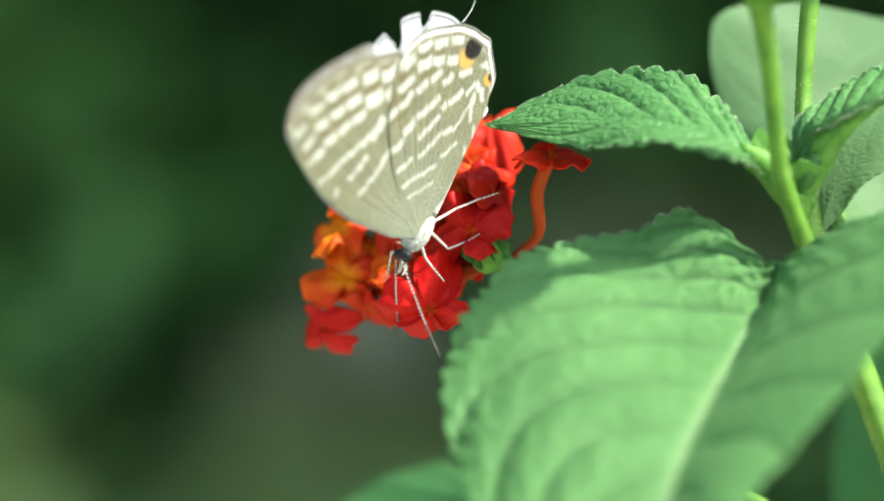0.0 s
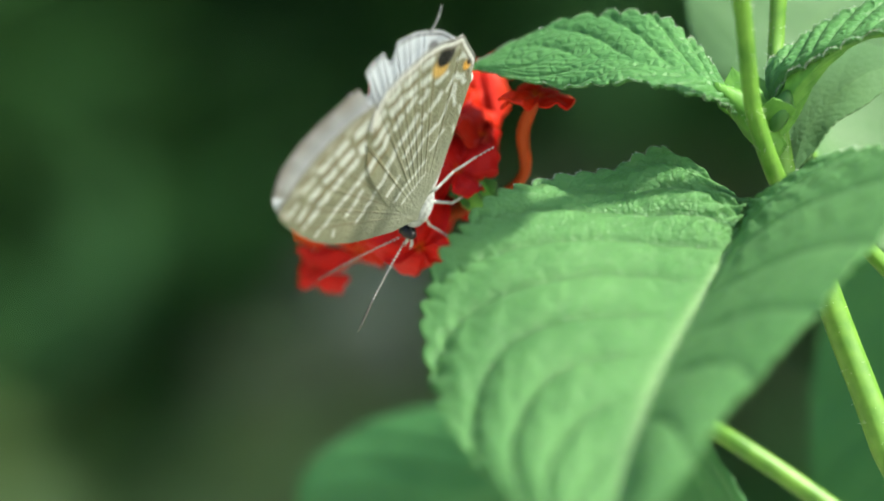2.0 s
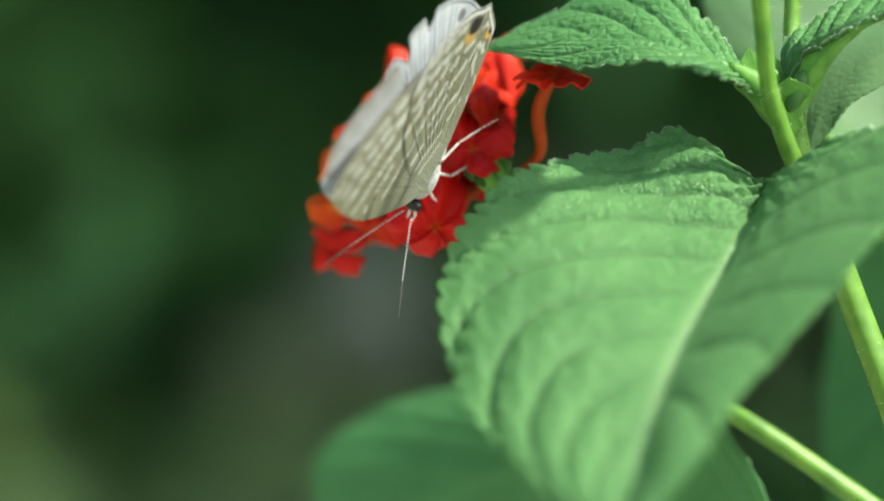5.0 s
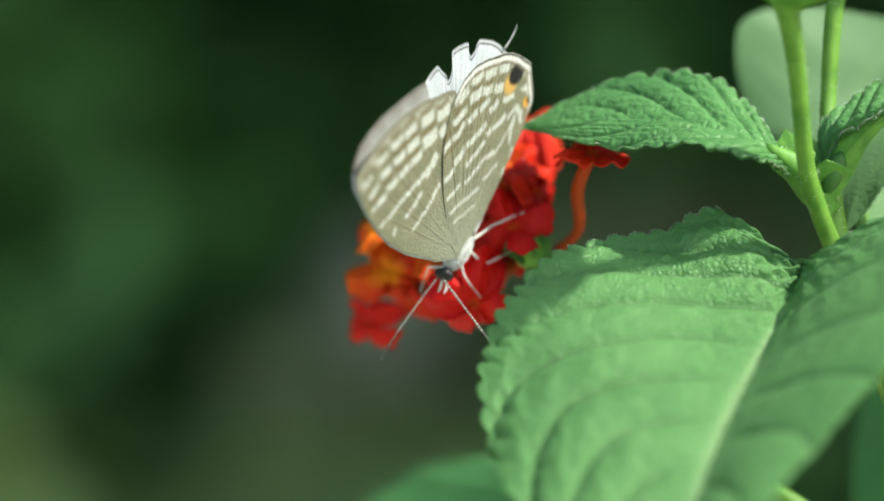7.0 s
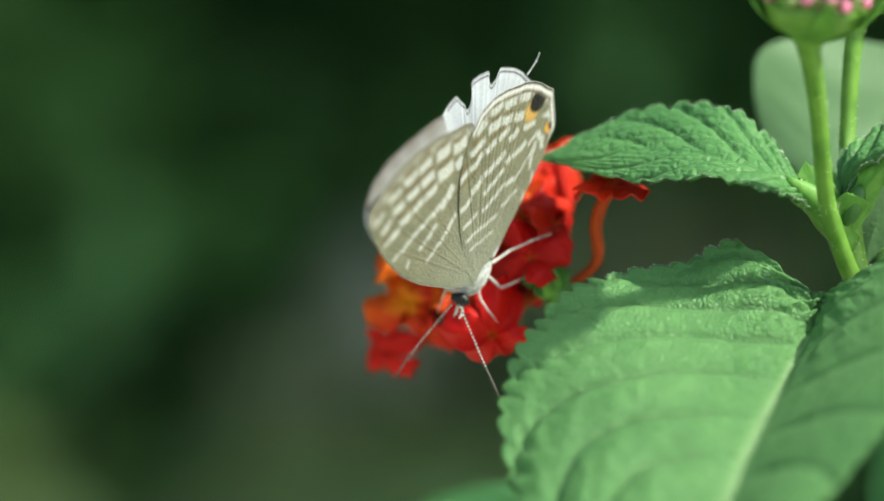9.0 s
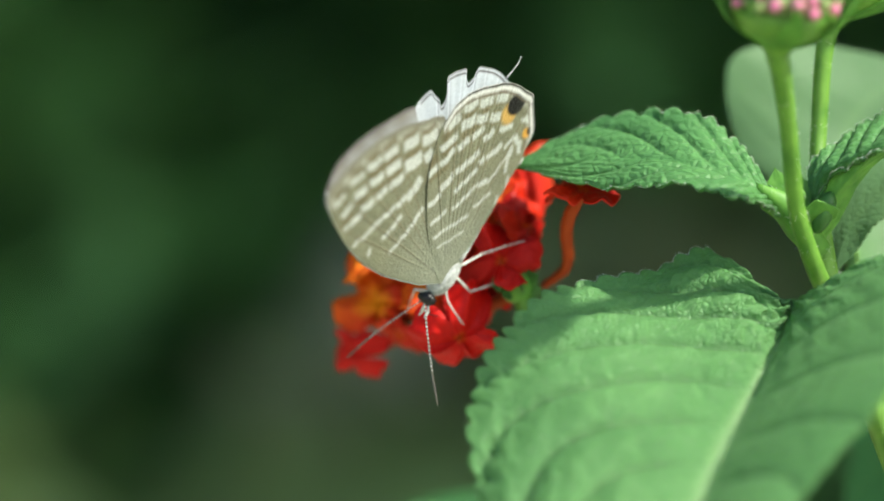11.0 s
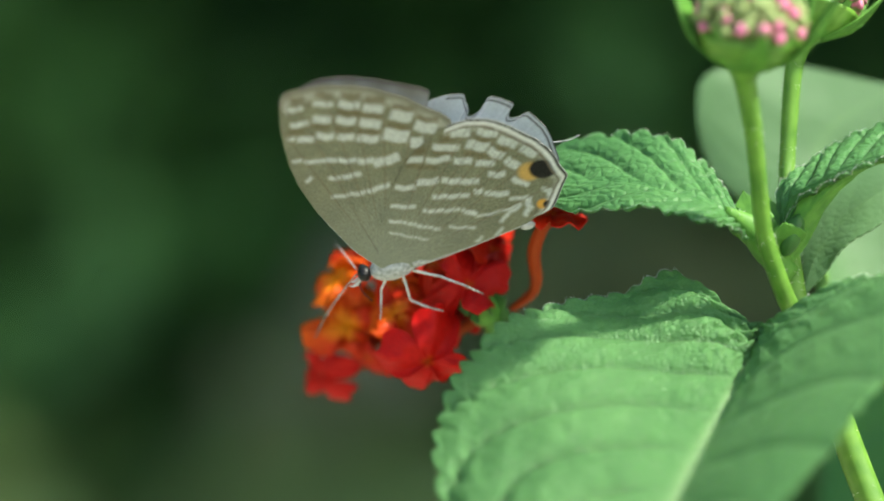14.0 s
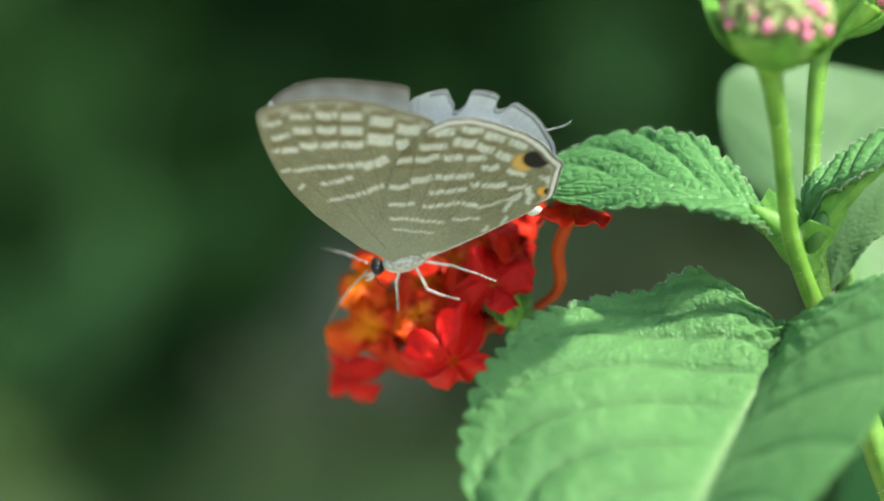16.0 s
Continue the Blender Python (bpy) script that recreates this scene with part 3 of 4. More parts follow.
    right = [(70.3, 0, -29.4), (72.53, -2.5, -27.07), (75.71, -5, -24.79), (79.94, -10, -24.32), (81.19, -18, -28.2), (75.71, -24, -34.4), (70.62, -28.5, -39.89), (64.81, -33, -45.68), (60.07, -37.5, -51.71), (54.09, -40, -59.0)]
    me = leaf_mesh("leaf", mid, left, right, LEAF, veins=9, slant=0.42, teeth=38, tooth=0.055, quilt=0.66, cup=0.8, ns=260, nt=64, seed=5, groove_shade=0.6, slip=0.3, pebble=0.6, calm=0.5)
    large = sub("leaf", me, plant, "large broad light green toothed leaf drooping forward")
    fringe(MARGINS[0], 420, 0.32, large, 33, 0.03, 0.45)
    fringe(MARGINS[1], 120, 0.32, large, 34, 0.03, 0.3)
    stem([(73.84, 2.5, -28.81), (72.18, 1.2, -29.16), (69.89, 0, -29.8)], (0.9, 0.75, 0.6), plant, "petiole", rings=10)

    # curled leaf on the other side of the node: the quilted upper side above, the smooth underside below
    mid = [(71.58, 3, -22.51), (72.4, 1.5, -17.6), (74.6, 0, -15.9), (76.6, -1, -14.8), (79.1, -1.5, -13.8), (82.1, -2, -13.1), (86.58, -3, -13.6)]
    left = [(71.58, 3, -22.51), (71.9, 4, -16.2), (74.2, 5, -14.2), (76.3, 5.5, -12.7), (79.0, 5.5, -11.3), (82.6, 4, -10.5), (86.58, -3, -13.6)]
    right = [(71.58, 3, -22.51), (72.7, 0.6, -17.9), (74.9, -1.2, -16.2), (76.9, -2.2, -15.1), (79.3, -2.7, -14.1), (82.2, -3, -13.3), (86.58, -3, -13.6)]
    me = leaf_mesh("leaf", mid, left, right, LEAF_YOUNG, veins=8, slant=0.22, teeth=19, tooth=0.14, quilt=0.4, seed=7, lateral=0.3, groove_shade=0.7)
    young = sub("leaf", me, plant, "young green leaf arching away from the stem")
    fringe(MARGINS[0], 420, 0.32, young, 35)
    fringe(MARGINS[1], 420, 0.36, young, 36)
    mid = [(72.0, 2.2, -24.2), (73.0, 0.6, -20.2), (74.8, -0.6, -17.6), (77.0, -1.6, -15.5), (79.8, -2.2, -14.1), (86.4, -2.8, -13.75)]
    left = [(72.0, 2.2, -24.2), (72.3, 1.6, -18.2), (74.5, -0.2, -16.1), (76.6, -1.2, -15.0), (79.1, -1.8, -13.95), (86.4, -2.8, -13.75)]
    right = [(72.0, 2.2, -24.2), (74.2, 1.6, -21.2), (75.7, 0.8, -18.2), (77.7, 0.2, -15.9), (80.3, -0.6, -14.3), (86.4, -2.8, -13.75)]
    me = leaf_mesh("leaf", mid, left, right, BRACT, veins=7, slant=0.3, teeth=19, tooth=0.03, quilt=0.06, ns=80, nt=16, thick=0.15, seed=17)
    sub("leaf_underside", me, young, "smooth yellow-green underside of the curled leaf")
    for at, along in (((70.0, 1.0, -20.9), (-0.5, 0, 1.7)), ((72.6, 0.6, -20.6), (0.5, 0, 1.9))):
        up = np.array(along)
        v, f = blob(np.array(at) * MM, (np.array((1.05, 0, 0.2)) * MM, np.array((0, 1.1, 0)) * MM, up * MM))
        sub("leaf_bud", mesh_of("leaf_bud", v, f, [BUD_DARK]), plant, "small dark green bud in the leaf axil")
    # paler leaf behind it
    mid = [(73.91, 5, -26.23), (75.29, 6, -22.71), (77.68, 7, -19.66), (80.85, 8, -17.1), (86.23, 10, -14.99)]
    left = [(73.91, 5, -26.23), (74.67, 8, -20.65), (77.18, 11, -15.97), (81.05, 13, -13.83), (86.23, 10, -14.99)]
    right = [(73.91, 5, -26.23), (75.91, 5, -24.23), (77.92, 5, -21.47), (81.57, 6, -19.19), (86.23, 10, -14.99)]
    me = leaf_mesh("leaf", mid, left, right, LEAF_PALE, veins=7, slant=0.22, teeth=17, tooth=0.06, quilt=0.02, seed=8, lateral=0.0)
    sub("leaf", me, plant, "pale green leaf behind the node")

    # broad leaf behind the buds
    mid = [(77, 15, -24.09), (76.03, 20, -19.27), (77.06, 24, -13.78), (80.06, 26, -9.32), (86.41, 28, -5.92)]
    left = [(77, 15, -24.09), (72.36, 21, -19.81), (67.24, 24, -13.78), (66.01, 25, -8.27), (67.42, 26, -4.65), (74.24, 28, -3.6), (86.41, 28, -5.92)]
    right = [(77, 15, -24.09), (82.35, 19, -31.64), (88.91, 23, -32.85), (93.25, 26, -23.61), (93.43, 27, -12.04), (90.28, 28, -6.47), (86.41, 28, -5.92)]
    me = leaf_mesh("leaf", mid, left, right, LEAF_PALE, veins=8, slant=0.25, teeth=30, tooth=0.02, quilt=0.02, seed=9, lateral=0.0)
    sub("leaf", me, plant, "broad pale green leaf behind the buds")
    stem([(84, 2, -36.5)] + [(77.27, 9, -28.21), (77, 15, -23.99)], (0.8, 0.7, 0.6), plant, "petiole", rings=12)

    # lower leaf on a long petiole
    petiole = [(93, 1, -140)] + [(93.84, 11, -71.8), (84.23, 14, -61.54), (77.59, 15, -56.37), (70.27, 16, -51.39), (65.9, 18, -48.8)]
    stem(petiole, (1.1, 1.1, 1.0, 0.95, 0.9, 0.7), plant, "petiole", rings=50, bristles=60, seed=9)
    mid = [(65.9, 18, -48.8), (59.1, 26, -51.56), (50.56, 36, -55.97), (40.26, 46, -61.22), (29.41, 54, -68.98)]
    left = [(65.9, 18, -48.8), (60.66, 34, -47.97), (49.63, 46, -48.64), (40.22, 52, -49.72), (32.98, 55, -52.24), (26.91, 56, -58.31), (29.41, 54, -68.98)]
    right = [(65.9, 18, -48.8), (71.67, 14, -59.48), (67.78, 18, -65.66), (60.32, 28, -68.79), (49.46, 38, -70.36), (37.89, 48, -71.37), (29.41, 54, -68.98)]
    me = leaf_mesh("leaf", mid, left, right, LEAF_DEEP, veins=9, slant=0.25, teeth=30, tooth=0.03, quilt=0.2, seed=10)
    sub("leaf", me, plant, "large dark green leaf low behind the flower")
    # leaf behind the main stem
    mid = [(96, 42, -28), (92.5, 44, -38), (90, 44, -50), (88.5, 43, -62), (88.5, 40, -74)]
    left = [(96, 42, -28), (89, 46, -29.5), (83.8, 49, -35), (81.6, 50, -44), (80.8, 49, -54), (82.5, 46, -66), (88.5, 40, -74)]
    right = [(96, 42, -28), (100, 40, -36), (101, 38, -47), (99, 38, -57), (95, 38, -67), (88.5, 40, -74)]
    me = leaf_mesh("leaf", mid, left, right, LEAF_DEEP, veins=8, slant=0.25, teeth=26, tooth=0.03, quilt=0.2, seed=12)
    sub("leaf", me, plant, "deep green leaf behind the main stem")
    stem([(93, 1, -140), (112, 24, -95), (108, 38, -42), (96, 42, -28)], (1.0, 0.8, 0.7, 0.6), plant, "petiole", rings=14)

    # small calyx leaves at the node
    for px, lean in (((68.35, 2, -16.58), -0.5), ((70.9, 4, -17.25), 0.1), ((71.72, -1, -19.4), 0.5)):
        tip = np.array(px)
        root = np.array((70.83, 2, -22.53))
        side = np.array((2.1, 0, 0.4))
        mid_l = [root, root + (tip - root) * 0.5 + (lean, -0.5, 0), tip]
        me = leaf_mesh("leaf", mid_l, [root, mid_l[1] - side, tip], [root, mid_l[1] + side, tip], BRACT, veins=4, teeth=6,
                       tooth=0.05, quilt=0.06, ns=30, nt=8, thick=0.2)
        sub("leaf", me, plant, "tiny unfolding leaf at the node")

    # flower head, which nods a little
    pivot = np.array((45.28, 11.0, -27.37))
    v, f = blob(pivot * MM, ((1.6 * MM, 0, 0), (0, 1.6 * MM, 0), (0, 0, 1.9 * MM)))
    head = sub("flower_head", mesh_of("flower_head", v, f, [BRACT]), plant, "round head of red and orange lantana florets")
    specs = (
        # centre, facing, size, roll, warmth
        ((51.28, 8.0, -18.15), (0.30, -0.52, 0.80), 3.2, 5, 0.1),
        ((46.57, 12.0, -21.82), (0.62, -0.6, 0.45), 3.1, 30, 0.05),
        ((43.84, 9.0, -25.09), (0.12, -0.88, 0.4), 3.1, 12, 0),
        ((40.21, 8.0, -32.74), (0.12, -0.92, -0.30), 3.9, 42, 0),
        ((36.82, 12.0, -27.9), (-0.1, -0.85, 0.45), 3, 70, 0.55),
        ((31.12, 19.0, -24.76), (-0.5, -0.6, 0.6), 3.2, 50, 0.8),
        ((32.01, 18.0, -29.46), (-0.45, -0.85, 0.2), 3.2, 20, 0.7),
        ((29.42, 22.0, -34.33), (-0.92, -0.3, -0.25), 2.5, 45, 0),
        ((44.4, 14.0, -19.23), (0.15, -0.66, 0.72), 3.2, 40, 0.35),
        ((36.59, 20.0, -18.74), (-0.3, -0.45, 0.82), 3.4, 25, 0.6),
        ((45.61, 21.0, -14.67), (0.0, -0.35, 0.94), 3.3, 75, 0.2),
        ((40.08, 15.0, -22.77), (-0.1, -0.65, 0.75), 3.2, 15, 0.4),
        ((34.1, 21.0, -22.4), (-0.45, -0.45, 0.75), 3.3, 66, 0.6),
        ((41.84, 22.0, -16.27), (-0.2, -0.25, 0.95), 3.4, 33, 0.4),
        ((38.03, 26.0, -15.92), (-0.35, -0.1, 0.92), 3.4, 5, 0.45),
        ((34.02, 19.0, -32.44), (-0.5, -0.4, -0.7), 2.4, 45, 0.3),
        ((37.0, 16.0, -24.63), (-0.2, -0.7, 0.66), 3, 80, 0.5),
        ((42.54, 13.0, -28.29), (0.3, -0.8, 0.1), 2.8, 25, 0.05),
        ((34.84, 18.0, -26.25), (-0.35, -0.75, 0.5), 2.8, 35, 0.5),
        ((38.33, 14.0, -30.42), (-0.2, -0.8, -0.4), 2.7, 10, 0.15),
    )
    for k, (c, n, size, roll, warm) in enumerate(specs):
        foot = pivot + (1.2, 2.0, -0.4) if k else np.array((47.83, 14, -27.68))
        attach_again(floret(c, n, size, roll, foot, warm, 40 + k, (0, 0, 0) if k else (1.6, 0, 0.4)), head)
    for k in range(9):
        a = 2 * math.pi * k / 9
        d = np.array((math.cos(a) * 0.8, math.sin(a) * 0.6 - 0.2, -0.35 + 0.9 * (k % 3) / 3))
        root = pivot + d * 1.1
        tip = pivot + d * 3.3
        t = np.cross(d, (0.2, 0.9, 0.3))
        t = t / np.linalg.norm(t) * 0.8
        me = leaf_mesh("bract", [root, (root + tip) / 2 + (0, -0.2, 0.2), tip], [root + t * 0.5, (root + tip) / 2 + t, tip],
                       [root - t * 0.5, (root + tip) / 2 - t, tip], BUD_DARK, veins=3, teeth=2, tooth=0, quilt=0.04, ns=14, nt=4, thick=0.15)
        attach_again(new("bract", me), head)
    return plant, head, pivot


# ---- the butterfly ----
# Its own space: wing root at the origin, x towards the tail, z up the wings, y away from the near wing.
FORE = [(-0.82, 0.06), (-3.32, 1.86), (-5.28, 3.94), (-7.22, 6.07), (-9.1, 8.79), (-10.24, 11.08), (-10.97, 13.26), (-11.5, 15.26), (-11.83, 17.24), (-11.87, 18.34), (-11.54, 18.95), (-10.79, 19.29), (-9.55, 19.71), (-8.07, 20.06), (-6.12, 20.12), (-4.18, 19.92), (-2.73, 19.5), (-1.13, 19.07), (0.17, 18.4), (1.24, 17.88), (2.36, 17.48), (3.48, 16.76), (3.93, 14.18), (2.69, 8.95), (0.79, 2.94), (-0.1, 0.22)]
FORE_TORN = [(-0.81, -0.19), (-3.32, 1.34), (-5.29, 3.16), (-7.24, 5.03), (-9.15, 7.44), (-10.29, 9.62), (-11.03, 11.77), (-11.66, 13.9), (-12.05, 15.71), (-11.89, 16.78), (-11.35, 17.59), (-10.57, 18.28), (-9.56, 18.84), (-8.06, 19.21), (-6.58, 19.35), (-4.61, 19.35), (-2.65, 19.18), (-0.69, 19.01), (0.44, 18.74), (0.5, 17.74), (0.42, 16.56), (0.89, 14.16), (0.96, 8.09), (0.55, 2.5), (-0.09, -0.02)]
HIND = [(-0.72, -0.09), (-1.08, 1.69), (-1.21, 4.47), (-1.03, 7.19), (-0.6, 9.73), (-0.05, 11.69), (0.73, 13.29), (1.81, 14.66), (2.82, 15.83), (3.72, 16.48), (5.06, 16.91), (6.53, 17), (7.52, 16.8), (8.99, 16.24), (10.23, 15.57), (11.47, 14.96), (12.46, 14.24), (13.46, 13.18), (14.12, 12.15), (14.98, 11.16), (14.74, 10.11), (14.5, 8.78), (14.21, 7.45), (13.51, 6.82), (12.75, 6.33), (12.25, 5.69), (11.23, 5.08), (9.45, 4.04), (7.41, 2.8), (4.84, 1.46), (2.26, 0.04), (0.7, -0.69)]
HIND_TORN = [(-0.71, -0.4), (-1.07, 1.17), (-1.19, 3.67), (-0.97, 7.35), (-0.43, 11.58), (0.32, 14.84), (1.21, 16.29), (1.98, 17.1), (3.23, 17.6), (4.96, 17.85), (5.14, 17.09), (5.53, 16.43), (5.41, 15.67), (5.86, 15.66), (6.56, 16.35), (7.08, 17.74), (7.68, 17.73), (8.61, 17.47), (9.54, 17.1), (9.14, 16.23), (9.23, 15.64), (10.12, 15.86), (10.87, 16.43), (11.61, 15.88), (12.6, 15.03), (13.24, 14.13), (13.68, 13.17), (14.33, 11.84), (14.58, 10.04), (14.32, 8.23), (13.06, 6.42), (11.79, 5.23), (9.49, 3.74), (7.44, 2.54), (4.86, 1.23), (2.27, -0.16), (0.71, -0.88)]
TAIL = [(13.39, 13.53), (14.18, 13.69), (15.08, 13.97), (15.73, 14.43)]
# pale and brown bars, one for each cell between two veins: two ends and a width
FORE_OUTER_BARS = [(-11.06, 17.12, -9.77, 17.35, 0.49), (-8.9, 18, -7.19, 18.01, 0.56), (-6.7, 18.11, -4.84, 17.91, 0.77), (-4.5, 17.83, -2.65, 17.63, 0.84), (-1.97, 17.13, -0.02, 16.8, 1.05), (0.36, 16, 2.32, 15.6, 1.05)]
FORE_MIDDLE_BARS = [(-10.6, 15.46, -9.11, 15.88, 0.56), (-8.74, 16.31, -7.16, 16.39, 0.77), (-6.67, 16.36, -4.96, 16.24, 0.77), (-4.56, 16.21, -2.7, 15.95, 0.91), (-2.34, 15.01, -0.07, 14.66, 1.26), (0.21, 14.05, 1.3, 14.24, 1.12), (-10.69, 13.9, -10.08, 14.12, 0.42), (-9.84, 13.97, -8.35, 14.19, 0.63), (-8.19, 14.51, -6.7, 14.53, 0.7), (-6.36, 14.51, -4.87, 14.54, 0.7), (-4.58, 14.45, -2.7, 14.38, 0.77)]
FORE_INNER_BARS = [(-9.97, 11.46, -9.21, 11.81, 0.35), (-8.97, 11.59, -7.47, 11.75, 0.42), (-7.46, 11.82, -6.07, 11.98, 0.49), (-5.97, 11.91, -4.37, 12, 0.49), (-4.23, 11.92, -2.83, 12.02, 0.63), (-2.74, 11.68, -0.58, 12.52, 0.91), (-6.55, 9.82, -5.54, 10.08, 0.42), (-5.39, 10.07, -3.78, 10.56, 0.49), (-6.04, 7.83, -4.52, 8.12, 0.35), (-4.46, 8.19, -3.1, 8.49, 0.42), (-2.95, 8.55, -1.06, 9.42, 0.49), (-8.57, 9.36, -8.05, 9.86, 0.35)]
FORE_BROWN = [(-10.85, 18.14, -9.76, 18.45, 0.56), (-8.86, 18.96, -7.29, 18.98, 0.49), (-6.56, 19.06, -4.85, 19.01, 0.56), (-4.42, 18.85, -2.76, 18.67, 0.63), (-1.9, 18.1, -0.09, 17.78, 0.56), (-6.73, 17.27, -2.82, 16.87, 0.63), (-2.11, 15.98, -0.15, 15.71, 0.63), (-8.78, 15.53, -7.2, 15.55, 0.56), (-6.72, 15.39, -4.99, 15.33, 0.49), (-4.6, 15.24, -2.73, 15.11, 0.49), (-10.79, 14.69, -9.3, 14.98, 0.56), (0.43, 16.9, 2.34, 16.64, 0.56)]
HIND_OUTER_BARS = [(3.82, 16.54, 5.45, 16.75, 0.42), (6.04, 16.71, 7.62, 16.66, 0.42), (8.11, 16.24, 10.08, 15.65, 0.42), (10.58, 15.09, 12.21, 14.39, 0.49), (3.65, 15.38, 5.33, 15.52, 0.98), (6.03, 15.6, 7.85, 15.35, 0.77), (8.1, 14.87, 9.73, 14.23, 0.84), (10.23, 13.94, 11.72, 13.24, 0.84), (12.47, 13.45, 13.71, 13.1, 0.56)]
HIND_MIDDLE_BARS = [(2.28, 13.77, 4.61, 13.74, 0.7), (5.27, 14.22, 7.25, 13.82, 0.98), (7.34, 13.55, 8.73, 12.92, 0.84), (9.08, 12.63, 10.28, 11.82, 0.84), (0.16, 12.27, 1.61, 12.37, 0.63), (1.9, 12.15, 4, 12.6, 0.63), (4.39, 12.3, 5.99, 12.32, 0.7), (6.38, 12.1, 8.08, 12.18, 0.63), (7.72, 10.87, 9.22, 10.97, 0.63), (9.97, 10.51, 11.58, 9.93, 0.56), (1.35, 9.72, 3.31, 10.05, 0.7), (3.61, 10.03, 6.96, 10.06, 0.63), (6.7, 8.94, 7.46, 9.02, 0.56), (7.71, 8.73, 9.87, 8.84, 0.56)]
HIND_INNER_BARS = [(-0.52, 9.18, 1.34, 9.18, 0.56), (3.02, 8.19, 6.35, 8.49, 0.49), (-0.63, 7.1, 1.64, 7, 0.42), (2.39, 6.54, 5.67, 6.84, 0.42), (5.93, 6.83, 7.34, 6.38, 0.49), (7.33, 6.11, 9.46, 6.77, 0.28), (9.46, 6.77, 11.23, 7.66, 0.28), (-0.57, 5.39, 1.09, 5.2, 0.35), (1.19, 5.12, 4.28, 4.55, 0.35), (5.04, 4.84, 7.43, 4.87, 0.28), (-0.35, 4.06, 3.34, 3.31, 0.21)]
HIND_HOOKS = [(10.07, 8.22, 11.73, 8.51, 0.42), (11.73, 8.51, 12.14, 7.26, 0.56), (12.14, 7.26, 11.74, 6.41, 0.49), (9.61, 5.6, 10.22, 6.65, 0.35), (10.22, 6.65, 11.23, 7.66, 0.35), (7.67, 3.27, 8.18, 3.92, 0.28), (9.35, 3.84, 9.86, 5.04, 0.28), (12.84, 9.44, 13.74, 9.37, 0.49), (13.74, 9.37, 13.7, 8.7, 0.49)]
HIND_BROWN = [(2.65, 14.8, 4.18, 14.82, 0.77), (0.03, 13.01, 1.63, 13.42, 0.77), (6.43, 16.16, 7.61, 16.14, 0.42), (8.89, 15.47, 10.23, 14.99, 0.49), (10.72, 14.49, 11.97, 13.82, 0.63), (3.56, 16.04, 4.8, 16.15, 0.35), (6.02, 14.69, 7.25, 14.74, 0.49), (8.09, 13.89, 8.98, 13.5, 0.49), (2.27, 13.11, 4.26, 13.17, 0.49), (5, 13.19, 7.99, 12.84, 0.42), (0.14, 11.61, 2.98, 11.47, 0.42)]
EYE_SPOT, EYE_ORANGE, SMALL_SPOT = (12.57, 11.73, 1.12), (11.35, 11.35, 1.40), (13.6, 7.83, 0.45)
# directions of the veins from the wing root, in degrees
FORE_VEINS, HIND_VEINS = (127.2, 120.7, 113.2, 106.5, 98.7, 89.6), (82.5, 72.3, 67.2, 62.3, 57.1, 52.7, 47.4, 35.9)
FORE_BARS = FORE_OUTER_BARS + FORE_MIDDLE_BARS + FORE_INNER_BARS
HIND_BARS = HIND_OUTER_BARS + HIND_MIDDLE_BARS + HIND_INNER_BARS + HIND_HOOKS


def bars_mask(p, bars, grow=1.0, soft=0.12, reach=0.0):
    """How much of each point of a wing lies on one of the bars (two ends and a width), which are square-ended and bowed."""
    m = np.zeros(len(p))
    for k, (x0, z0, x1, z1, w) in enumerate(bars):
        a, d = np.array((x0, z0)), np.array((x1 - x0, z1 - z0))
        L = np.linalg.norm(d) + 1e-9
        d = d / L
        along = (p - a) @ d
        off = (p[:, 1] - a[1]) * d[0] - (p[:, 0] - a[0]) * d[1]
        off = off + 0.07 * np.sin(np.clip(along / L, 0, 1) * math.pi) + 0.05 * np.sin(along * 4.3 + k * 2.1)
        inside = np.clip((w * grow / 2 - np.abs(off)) / soft + 0.5, 0, 1)
        ends = np.clip((L / 2 + reach - np.abs(along - L / 2)) / soft + 0.5, 0, 1)
        m = np.maximum(m, inside * ends)
    return m


